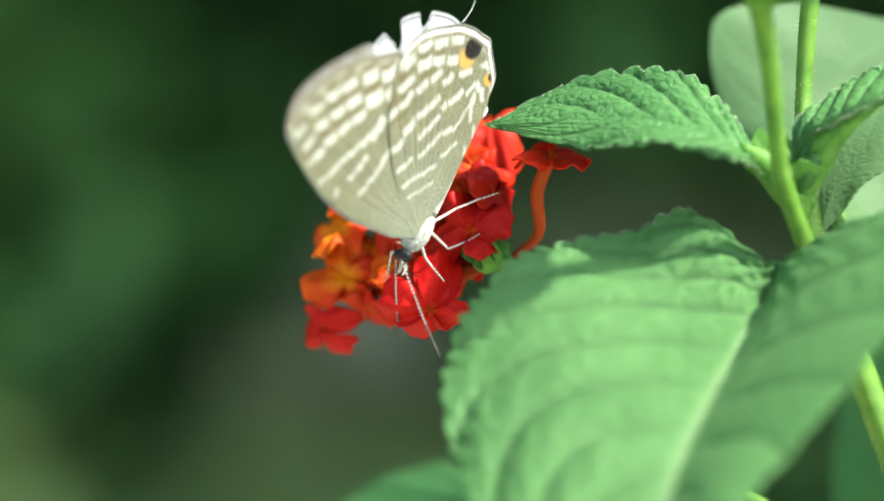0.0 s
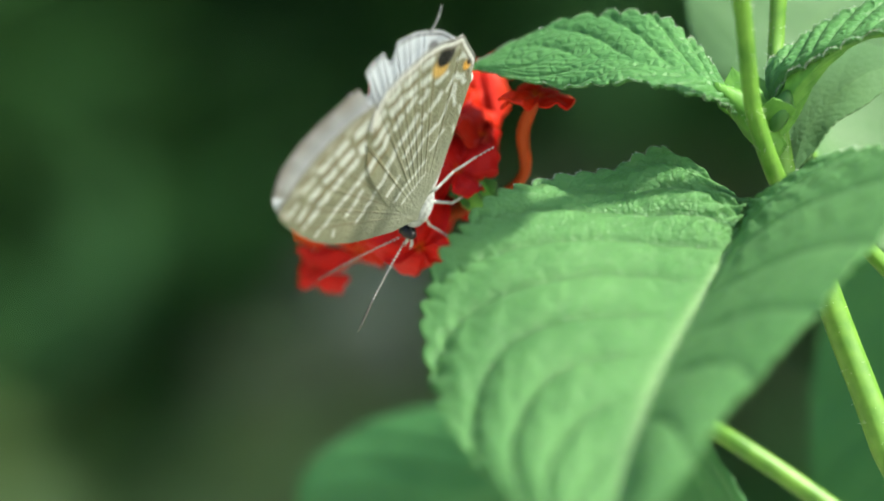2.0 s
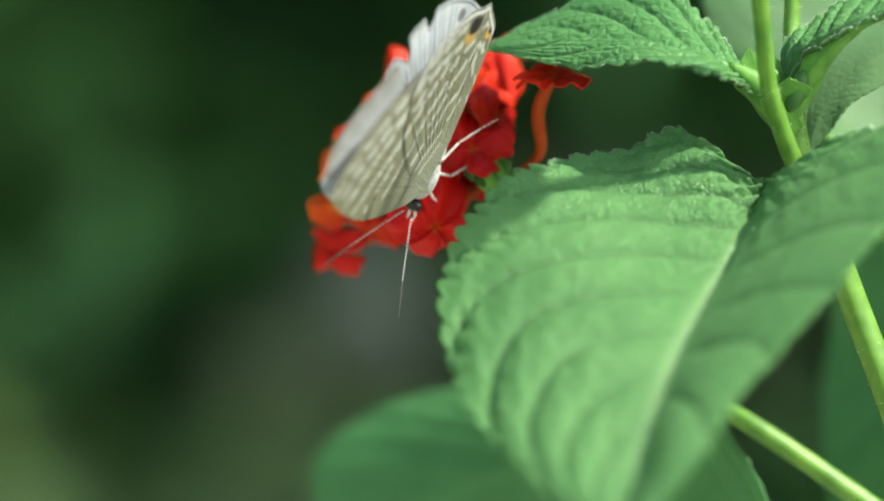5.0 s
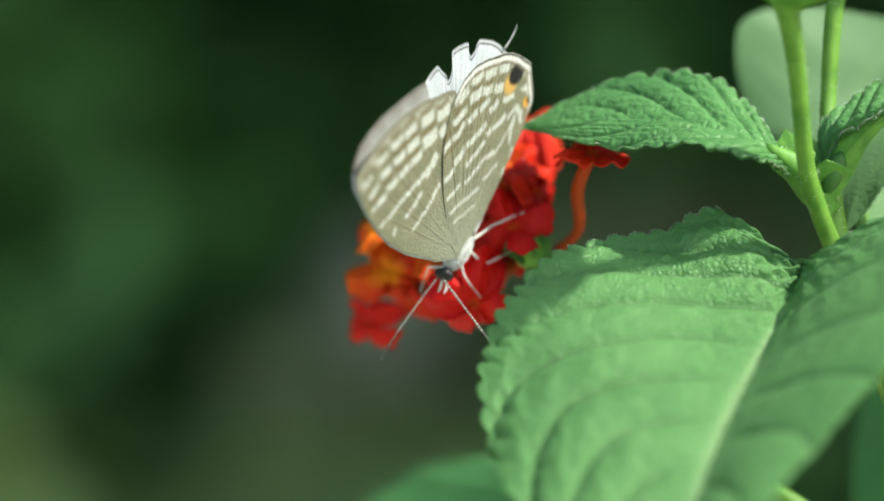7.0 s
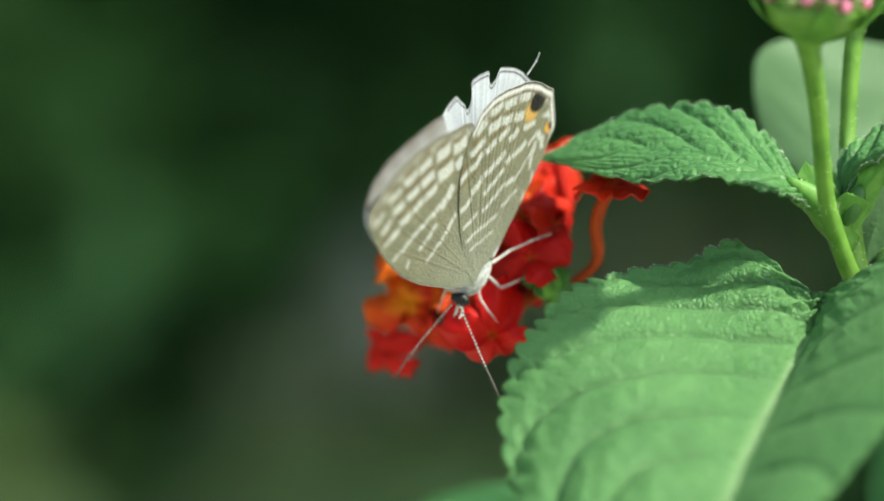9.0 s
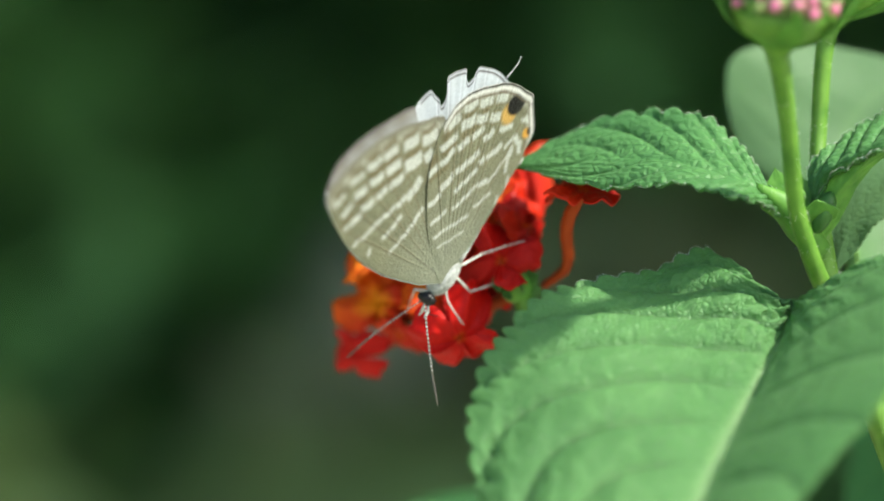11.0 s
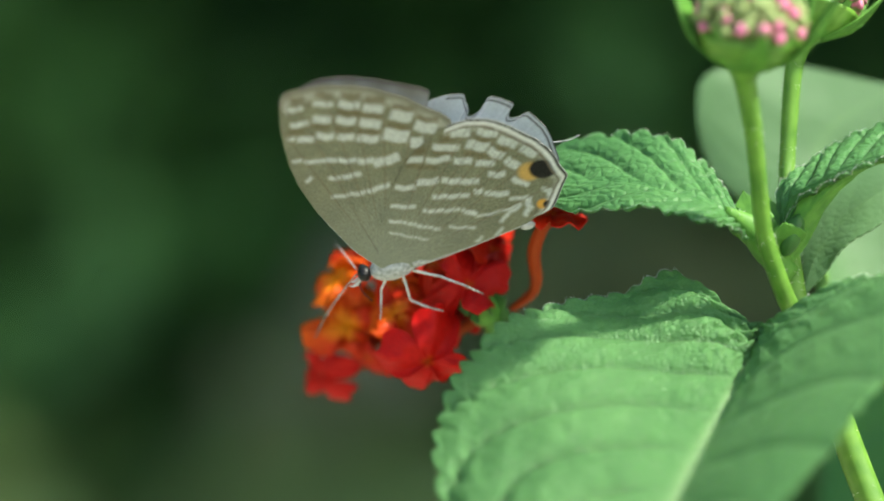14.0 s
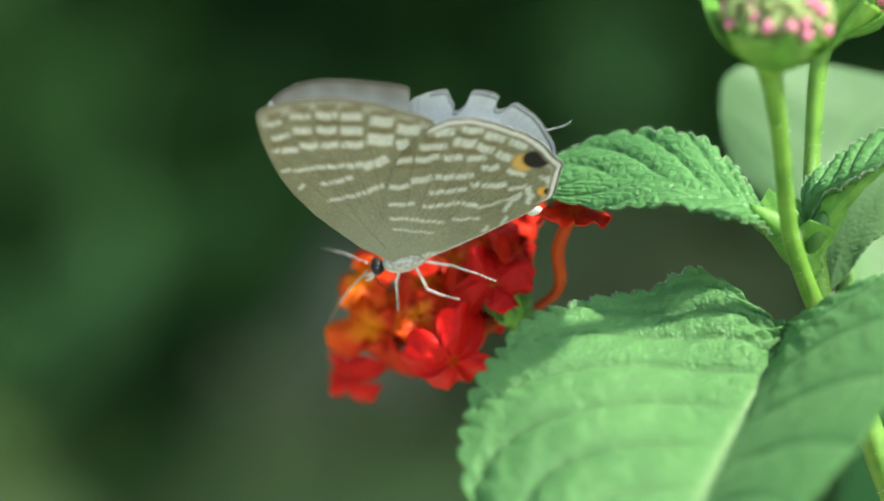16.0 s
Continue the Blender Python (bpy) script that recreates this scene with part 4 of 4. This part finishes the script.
def wing(name, outline, parent, fore, near, bars, label):
    """A thin scaled wing: a fan of fine cells from its root to its margin, marked on both faces."""
    closed = np.array(outline)
    # lay points evenly along the margin, with corners kept
    seg = np.linalg.norm(np.diff(closed, axis=0), axis=1)
    cum = np.concatenate([[0], np.cumsum(seg)]) / seg.sum()
    na, nr = 400, 120
    u = np.linspace(0, 1, na)
    rim = np.stack([np.interp(u, cum, closed[:, 0]), np.interp(u, cum, closed[:, 1])], 1)
    k = np.array((1, 2, 3, 2, 1)) / 9
    soft = rim.copy()
    for i in range(2):
        soft[2:-2, i] = np.convolve(rim[:, i], k, "valid")
    rim = soft
    steps = 1 - (1 - np.linspace(0.0, 1, nr)) ** 1.45
    q = steps[:, None, None]
    root = np.array((0.0, 0.0))
    flat = root + (rim - root)[None] * q
    pts = flat.reshape(-1, 2)
    ang = np.degrees(np.arctan2(rim[:, 1], rim[:, 0]))
    rays = np.array(FORE_VEINS if fore else HIND_VEINS)
    away = np.min(np.abs(ang[None] - rays[:, None]), axis=0)
    radius = np.linalg.norm(flat, axis=2)
    veinline = np.exp(-((np.radians(away)[None] * radius) / 0.10) ** 2) * np.clip((radius - 2.5) / 4, 0, 1)
    lift = 0.10 * veinline + 0.16 * np.sin(np.radians(away)[None] * 9) * (radius / 12)
    bend = 0.0009 * radius ** 2 * 2.2
    y = bend * 0.35 + lift * (0.35 * np.clip((ang - 100) / 15, 0, 1)[None] if fore else 0.9 * np.clip((ang.max() - ang) / 45, 0, 1)[None])
    if fore:
        y = y - 0.9 * np.clip((ang - 105) / 40, 0, 1)[None] ** 1.5 * (radius / 20) ** 2
    else:
        y = y + 0.03
    n = len(pts)
    under = np.tile(np.array((0.203, 0.208, 0.132)), (n, 1))
    rad = radius.ravel()
    rim_gap = np.repeat(steps, na)
    margin = (1 - rim_gap) * np.tile(np.linalg.norm(rim, axis=1), nr)
    shade = 0.5 + 0.5 * np.sin(pts[:, 0] * 1.3 + 0.6 * np.sin(pts[:, 1] * 0.9)) * np.cos(pts[:, 1] * 1.1)
    under *= (0.9 + 0.2 * shade)[:, None]
    grey = np.clip(1.25 - rad / 9.0, 0, 1)[:, None]
    under = under * (1 - 0.6 * grey) + np.array((0.275, 0.305, 0.24)) * 0.6 * grey

    def lay(base, colour, m):
        m = np.clip(m, 0, 1)[:, None]
        return base * (1 - m) + np.array(colour) * m

    under = lay(under, (0.17, 0.14, 0.085), 0.6 * veinline.ravel() * np.clip((rad - 4) / 6, 0.1, 1))
    if fore:
        # two fold creases near the root: their shade is put into the colour
        crease_shade = np.exp(-((np.tile(ang, nr) - 103) * np.radians(1) * rad / 0.09) ** 2) + np.exp(-((np.tile(ang, nr) - 122) * np.radians(1) * rad / 0.08) ** 2)
        under = lay(under, (0.09, 0.08, 0.06), 0.45 * crease_shade * (rad > 1.5) * np.clip(1.5 - rad / 6, 0, 1))
    edge_zone = (ang > 78) & (ang < 124) if fore else (ang > 27) & (ang < 79)
    zone = np.tile(edge_zone, nr)
    lunule = np.abs(np.sin(np.radians(np.tile(away, nr)) * 14))
    under = lay(under, (0.62, 0.62, 0.56), 0.6 * zone * np.exp(-((margin - 1.0) / 0.5) ** 2) * (0.4 + 0.6 * lunule))
    under = lay(under, (0.15, 0.12, 0.075), 0.6 * zone * np.exp(-((margin - 1.9) / 0.38) ** 2) * lunule)
    pale = bars_mask(pts, bars, 1.05, 0.3, 0.03)
    under = lay(under, (0.22, 0.18, 0.095), 0.5 * bars_mask(pts, bars, 1.5, 0.4, 0.1) * (1 - pale))
    under = lay(under, (0.15, 0.115, 0.05), 0.7 * bars_mask(pts, FORE_BROWN if fore else HIND_BROWN, 1.0, 0.4, 0.05))
    under = lay(under, (0.60, 0.63, 0.59), pale * (0.85 - 0.4 * veinline.ravel()))
    speck = np.sin(pts[:, 0] * 31 + 3 * np.sin(pts[:, 1] * 13)) * np.sin(pts[:, 1] * 37 + 2 * np.sin(pts[:, 0] * 17))
    scales = np.random.default_rng(31 + fore).normal(0, 1, n)
    under *= np.clip(1 + 0.08 * speck + 0.11 * scales, 0.6, 1.4)[:, None]
    if not fore:
        silver = np.clip(1.15 - (np.tile(ang, nr) - ang.min()) / 19, 0, 1) * np.clip(rad / 3, 0, 1)
        under = lay(under, (0.50, 0.53, 0.52), 0.6 * silver)
    if fore:
        under = lay(under, (0.23, 0.21, 0.17), 0.8 * zone * np.exp(-(margin / 0.45) ** 2))
    else:
        x, z, r = EYE_ORANGE
        under = lay(under, (0.58, 0.36, 0.10), 1 - np.clip((np.hypot(pts[:, 0] - x, pts[:, 1] - z) - r * 0.52) / (r * 0.36), 0, 1))
        x, z, r = EYE_SPOT
        under = lay(under, (0.008, 0.007, 0.006), 1 - np.clip((np.hypot((pts[:, 0] - x) * 0.8, pts[:, 1] - z) - r * 0.8) / (r * 0.22), 0, 1))
        x, z, r = SMALL_SPOT
        under = lay(under, (0.72, 0.36, 0.05), 0.9 * (1 - np.clip((np.hypot(pts[:, 0] - x + r, pts[:, 1] - z) - r * 0.9) / (r * 0.5), 0, 1)))
        under = lay(under, (0.01, 0.009, 0.008), 1 - np.clip((np.hypot(pts[:, 0] - x, pts[:, 1] - z) - r * 0.7) / (r * 0.4), 0, 1))
        under = lay(under, (0.8, 0.8, 0.78), 0.95 * zone * np.exp(-((margin - 0.5) / 0.27) ** 2))
        under = lay(under, (0.16, 0.13, 0.09), 0.8 * zone * np.exp(-((margin - 0.95) / 0.12) ** 2))
        under = lay(under, (0.03, 0.028, 0.025), 0.95 * zone * np.exp(-((margin - 0.15) / 0.14) ** 2))
        under = lay(under, (0.7, 0.7, 0.68), 0.8 * zone * (margin < 0.05))
    upper = np.tile(np.array((0.60, 0.66, 0.69)), (n, 1)) * (0.9 + 0.15 * shade)[:, None]
    upper = lay(upper, (0.66, 0.68, 0.72), 0.5 * veinline.ravel())
    if fore:
        upper = lay(upper, (0.19, 0.17, 0.115), 0.92 * zone * np.exp(-(margin / 2.7) ** 2) * (0.75 + 0.25 * lunule))
        upper = lay(upper, (0.10, 0.09, 0.085), zone * np.exp(-(margin / 0.35) ** 2))
    else:
        upper = lay(upper, (0.06, 0.055, 0.055), 0.9 * zone * np.exp(-((margin - 0.42) / 0.12) ** 2))
        upper = lay(upper, (0.05, 0.05, 0.05), 0.9 * zone * np.exp(-((margin - 0.03) / 0.11) ** 2))
        upper = lay(upper, (0.05, 0.045, 0.045), 0.8 * (1 - np.clip((np.hypot(pts[:, 0] - EYE_SPOT[0], pts[:, 1] - EYE_SPOT[1]) - 0.5) / 0.3, 0, 1)))
    out = -1 if near else 1
    face_a = np.stack([pts[:, 0], out * y.ravel(), pts[:, 1]], 1)
    face_b = face_a + (0, -out * 0.03, 0)
    verts = np.vstack([face_a, face_b]) * MM
    faces, slots = [], []
    for i in range(nr - 1):
        for j in range(na - 1):
            a = i * na + j
            quad = (a, a + 1, a + na + 1, a + na)
            back = tuple(n + b for b in reversed(quad))
            if near:
                quad, back = tuple(reversed(quad)), tuple(reversed(back))
            faces += [quad, back]
            slots += [0, 1]
    last = (nr - 1) * na
    for j in range(na - 1):
        faces.append((last + j, last + j + 1, n + last + j + 1, n + last + j))
        slots.append(0)
    me = mesh_of(name, verts, faces, [WING_UNDER, WING_UPPER], slots=slots,
                 layers=[("under", np.vstack([under, under])), ("upper", np.vstack([upper, upper]))])
    smooth = np.ones(len(me.polygons), bool)
    smooth[-(na - 1):] = False
    me.polygons.foreach_set("use_smooth", smooth)
    return sub(name, me, parent, label)


def build_butterfly():
    b = new("butterfly")
    b.empty_display_size = 0.01
    tagged(b, "small beige butterfly with wavy white bars and torn wings", "butterfly")
    nose, tail = np.array((-2.36, 0.83, -1.49)), np.array((11.83, 1.1, 4.72))
    axis = (tail - nose) / np.linalg.norm(tail - nose)
    down = np.array((axis[2], 0, -axis[0]))
    across = np.array((0.0, 1.0, 0.0))
    hinge = Vector(axis)

    def bodypart(name, centre, length, deep, wide, mat, label=""):
        v, f = blob(np.array(centre) * MM, (down * deep * MM, across * wide * MM, axis * length * MM), rings=16, sides=18)
        return sub(name, mesh_of(name, v, f, [mat]), b, label)

    bodypart("thorax", nose + axis * 3.3 + down * 0.25, 2.3, 1.35, 1.25, BODY, "grey hairy thorax")
    v, f = tube([nose + axis * 5.0 + down * 0.1, nose + axis * 8.0, nose + axis * 11.0, tail], (1.0, 1.0, 0.85, 0.5), sides=14, rings=22)
    sub("abdomen", mesh_of("abdomen", v, f, [BODY]), b, "pale grey abdomen")
    v, f = blob((tail + axis * 0.55 + down * 0.4 - across * 0.4) * MM, (down * 0.34 * MM, across * 0.4 * MM, axis * 0.7 * MM))
    sub("abdomen_tip", mesh_of("abdomen_tip", v, f, [LEG]), b, "white tip of the abdomen")
    feelers = []
    head = bodypart("head", nose + axis * 0.5 + down * 0.1, 0.62, 0.72, 0.8, BLACK, "black head")
    for s in (-1, 1):
        v, f = blob((nose + axis * 0.45 + across * 0.6 * s) * MM, (down * 0.5 * MM, across * 0.33 * MM, axis * 0.42 * MM))
        sub("eye", mesh_of("eye", v, f, [BLACK]), head, "glossy black eye")
        root = nose - axis * 0.1 - down * 0.35 + across * 0.3 * s
        fwd = np.array((-1.0, 0.0, 0.0))
        pts = [root, root + fwd * 3.2 + (0, 0, 0.12), root + fwd * 6.4 + (0, 0, 0.05), root + fwd * 9.4 + (0, 0, -0.35)]
        v, f = tube(pts, (0.065, 0.06, 0.06, 0.07, 0.11, 0.06), sides=8, rings=60)
        bands = [0] * len(f)
        for k in range(22):
            c = spline(pts, np.array((0.03 + 0.0375 * k, 0.03 + 0.0375 * k + 0.015)))
            vv, ff = tube([c[0], c[1]], (0.082, 0.082), sides=8, rings=2, start=len(v))
            v, f = v + vv, f + ff
            bands += [1] * len(ff)
        me = mesh_of("antenna", v, f, [BANDED, LEG], slots=bands)
        feelers.append((sub("antenna", me, head, "thin dark antenna with white rings"), Vector(root) * MM, s))
        pv, pf = tube([nose + down * 0.5 + across * 0.25 * s, nose - axis * 0.6 + down * 0.9 + across * 0.3 * s, nose - axis * 1.1 + down * 0.8 + across * 0.3 * s],
                      (0.12, 0.15, 0.05), sides=8, rings=8)
        sub("palp", mesh_of("palp", pv, pf, [LEG]), head, "pale palp")
    pts = [nose + down * 0.6, nose + down * 1.8 - axis * 0.3, nose + down * 3.6 + axis * 0.3]
    sub("proboscis", tube_mesh("proboscis", pts, (0.08, 0.06, 0.04), BLACK, sides=8, rings=14), head, "thin dark proboscis")

    legs = (
        # hip along the body, side, then knee, ankle and foot as (along, down, across)
        (2.2, -1, (1.5, 1.8, -1.8), (1.1, 2.9, -2.3), (0.6, 4.0, -3.2)),
        (3.8, -1, (3.7, 3.9, -2.0), (5.0, 4.6, -2.8), (6.3, 5.0, -3.6)),
        (4.8, -1, (7.0, 2.3, -2.0), (8.8, 3.3, -3.0), (10.3, 4.2, -4.0)),
        (1.6, 1, (1.2, 1.8, 2.0), (0.6, 3.0, 2.6), (-0.6, 4.4, 3.2)),
        (2.6, 1, (2.6, 2.6, 2.2), (3.0, 3.4, 3.2), (3.4, 4.6, 4.4)),
        (4.0, 1, (5.2, 2.0, 2.2), (6.0, 2.8, 3.2), (7.0, 3.8, 4.4)),
    )
    for at, s, *joints in legs:
        hip = nose + axis * at + down * 1.1 + across * 0.5 * s
        place = [hip] + [nose + axis * a + down * d + across * (w + 0.9) for a, d, w in joints]
        verts, faces = [], []
        for p, q, r0, r1 in zip(place, place[1:], (0.15, 0.105, 0.08), (0.105, 0.08, 0.055)):
            v, f = tube([p, (p + q) / 2 + down * 0.04, q], (r0, (r0 + r1) / 2, r1), sides=8, rings=8, start=len(verts))
            verts += v
            faces += f
        leg = sub("leg", mesh_of("leg", verts, faces, [LEG]), b, "thin white-scaled leg")
        bands_v, bands_f = [], []
        p, q = place[2], place[3]
        for k in range(4):
            u = 0.15 + 0.22 * k
            v, f = tube([p + (q - p) * u, p + (q - p) * (u + 0.08)], (0.086 - 0.022 * u, 0.086 - 0.022 * u), sides=8, rings=2, start=len(bands_v))
            bands_v += v
            bands_f += f
        sub("leg_bands", mesh_of("leg_bands", bands_v, bands_f, [BANDED]), leg, "dark bands of the foot")

    near_fore = wing("forewing", FORE, b, True, True, FORE_BARS, "beige forewing underside with white bars")
    near_hind = wing("hindwing", HIND, b, False, True, HIND_BARS, "beige hindwing with black and orange eyespot")
    far_fore = wing("forewing", FORE_TORN, b, True, False, FORE_BARS, "pale bluish upper side of the forewing")
    far_hind = wing("hindwing", HIND_TORN, b, False, False, HIND_BARS, "torn pale bluish hindwing")
    pts = [(x, 0.05, z) for x, z in TAIL]
    ob = new("wing_tail", tube_mesh("wing_tail", pts, (0.09, 0.06, 0.045), BODY, sides=6, rings=14))
    attach_again(ob, far_hind)
    tagged(ob, "fine pale wing tail")
    return b, feelers, (near_fore, far_fore, far_hind, hinge)


# ---- build ----
build_ground()
build_hedge()
lantana, flower_head, flower_pivot = build_plant()
butterfly, antennae, wings = build_butterfly()

# seconds, nod of the flower head: shift along x and z, and turn
NOD = (
    (0, -0.61, -0.32, 0.57),
    (0.5, -0.57, -0.38, 1.16),
    (1, -0.10, -0.29, 1.15),
    (1.5, -0.04, -0.14, 0.66),
    (2, 0.04, -0.25, 1.02),
    (2.5, 0.04, -0.19, 1.24),
    (3, -0.07, -0.18, 1.34),
    (3.5, 0.18, -0.21, 1.35),
    (4, 0.09, -0.19, 1.35),
    (6.5, 0.11, -0.15, 1.29),
    (7, 0.24, -0.05, 0.73),
    (7.5, 0.11, 0.01, 0.78),
    (8, 0.08, -0.04, -0.13),
    (8.5, 0.17, -0.05, 0.31),
    (9, 0.13, -0.03, 0.30),
    (9.2, 0.17, 0.05, 0.41),
    (11.3, 0.03, 0.30, -0.91),
    (11.5, 0.03, 0.18, -0.66),
    (12, -0.03, 0.20, -0.78),
    (12.5, -0.09, 0.28, -0.62),
    (13, -0.00, 0.19, -0.78),
    (13.5, -0.04, 0.20, -0.79),
    (14, -0.05, 0.17, -0.57),
    (14.5, -0.02, 0.14, -0.60),
    (15, 0.01, 0.19, -0.50),
    (15.5, 0.04, 0.11, -0.76),
    (16, 0.00, 0.00, 0.00),
)
# seconds, butterfly: place x, y, z, and its turn about x, y, z in degrees
FLIGHT = (
    (0, 38.57, 4.76, -25.88, 13.1, -34.8, 44.5),
    (0.5, 39.86, 4.85, -28.02, 12.6, -52.2, 45.0),
    (1, 40.31, 4.73, -28.77, 20.9, -56.6, 38.5),
    (1.5, 40.04, 5.03, -29.95, 42.2, -57.3, 21.2),
    (2, 40.29, 5.01, -29.78, 57.2, -57.7, 4.8),
    (2.5, 40.31, 5.03, -30.10, 64.7, -58.1, -1.5),
    (3, 39.87, 4.98, -30.16, 74.5, -59.0, -9.2),
    (3.5, 40.32, 5.04, -30.17, 77.0, -59.6, -10.4),
    (4, 40.31, 5.03, -30.32, 75.1, -61.6, -6.8),
    (6.3, 38.68, 4.94, -26.89, 20.7, -40.1, 48.2),
    (6.5, 39.20, 4.52, -27.15, 15.6, -39.9, 49.8),
    (7, 39.14, 5.33, -27.85, 19.6, -38.8, 47.3),
    (7.5, 39.14, 4.73, -27.56, 23.2, -38.8, 45.0),
    (8, 38.99, 4.81, -27.33, 25.0, -41.2, 41.8),
    (8.5, 39.01, 4.85, -27.54, 22.8, -41.6, 42.2),
    (9, 38.86, 4.80, -27.25, 24.3, -40.2, 42.2),
    (9.2, 39.09, 4.65, -27.38, 23.2, -39.2, 42.6),
    (11.3, 38.65, 5.01, -26.36, 25.0, -33.4, 38.9),
    (11.5, 38.66, 4.76, -26.22, 26.0, -31.5, 38.8),
    (12, 38.35, 5.11, -25.93, 28.5, -30.4, 38.6),
    (12.5, 37.89, 4.93, -24.91, 38.6, -22.5, 30.9),
    (13, 36.67, 5.10, -23.42, 33.0, -6.2, 19.6),
    (13.5, 36.09, 5.25, -23.21, 35.8, -2.4, 15.8),
    (14, 36.33, 4.59, -23.51, 37.8, 1.1, 11.6),
    (14.5, 35.82, 5.91, -23.06, 37.6, -4.8, 18.2),
    (15, 35.59, 5.95, -23.17, 37.7, -4.4, 15.4),
    (15.5, 35.71, 5.54, -22.85, 40.4, -2.3, 8.0),
    (16, 35.07, 5.02, -23.16, 43.0, -3.1, 2.0),
)
# seconds, slide of the forewings over the hindwings, spread of the far forewing and of the far hindwing, in degrees
WINGS = (
    (0, 2.0, 3.0, 6.0), (0.5, 0.0, 4.0, 7.0), (1, 2.0, 5.0, 7.0), (1.5, 10.5, 5.5, 7.0), (2, 12.7, 5.0, 6.5), (3, 14.9, 4.5, 6.0), (4, 14.3, 4.5, 6.0),
    (6.3, 0.5, 3.2, 7.0), (7, 0.0, 3.2, 7.0), (11.5, 0.0, 3.0, 7.0), (12, 0.0, 3.2, 7.5), (12.5, 0.0, 3.8, 7.5), (13, 0.0, 3.4, 7.0), (14, 0.0, 3.4, 7.0), (14.5, 0.0, 5.9, 8.0), (16, 0.0, 6.4, 8.5),
)
# seconds, where the near and the far antenna point, in the butterfly's space
ANTENNA_AIMS = (
    (0, (-0.43, -0.56, -0.71), (-0.09, 0.21, -0.97)),
    (1, (-0.97, -0.1, -0.21), (-0.34, 0.78, -0.52)),
    (2, (-1, -0.06, -0.03), (-0.79, 0.61, -0.09)),
    (3, (-0.98, -0.14, 0.13), (-0.85, 0.51, -0.12)),
    (4, (-0.99, -0.02, 0.15), (-0.83, 0.56, -0.01)),
    (6.5, (-0.34, -0.87, -0.36), (-0.68, 0.39, -0.62)),
    (8, (-0.41, -0.68, -0.6), (-0.75, 0.33, -0.58)),
    (9, (-0.43, -0.66, -0.61), (-0.74, 0.36, -0.57)),
    (11.5, (-0.55, -0.45, -0.7), (-0.42, 0.75, -0.51)),
    (12, (-0.54, -0.59, -0.61), (-0.21, 0.86, -0.46)),
    (12.5, (-0.54, -0.2, -0.82), (-0.19, 0.86, -0.47)),
    (13, (-0.4, 0.07, -0.92), (-0.15, 0.92, -0.36)),
    (14.5, (-0.31, 0.18, -0.93), (-0.08, 0.94, -0.35)),
    (16, (-0.47, 0.17, -0.86), (-0.48, 0.76, -0.43)),
)


def motions():
    p = Vector(flower_pivot) * MM
    rows = []
    for t, dx, dz, turn in NOD:
        m = Matrix.Translation(p + Vector((dx, 0, dz)) * MM) @ Matrix.Rotation(radians(-turn), 4, "Y") @ Matrix.Translation(-p)
        rows.append((t, m))
    walk(flower_head, rows)
    # the antennae swing as it feeds and turns
    for ob, root, side in antennae:
        swing = []
        for t, near, far in ANTENNA_AIMS:
            turn = Vector((-1, 0, 0)).rotation_difference(Vector(near if side < 0 else far)).to_matrix().to_4x4()
            swing.append((t, Matrix.Translation(root) @ turn @ Matrix.Translation(-root)))
        walk(ob, swing)
    # the forewings slide over the hindwings, the far pair opens a little
    near_fore, far_fore, far_hind, hinge = wings
    slide = [(t, Matrix.Rotation(radians(a), 4, "Y")) for t, a, _, _ in WINGS]
    walk(near_fore, slide)
    walk(far_fore, [(t, Matrix.Translation((0, 0.25 * MM, 0)) @ Matrix.Rotation(radians(-row[2]), 4, hinge) @ m @ Matrix.Rotation(radians(3.5), 4, "Y")) for (t, m), row in zip(slide, WINGS)])
    walk(far_hind, [(t, Matrix.Translation((0, 0.35 * MM, 0)) @ Matrix.Rotation(radians(-c), 4, hinge)) for t, _, _, c in WINGS])
    walk(butterfly, [(t, pose(x * MM, y * MM, z * MM, a, b, c)) for t, x, y, z, a, b, c in FLIGHT])


motions()
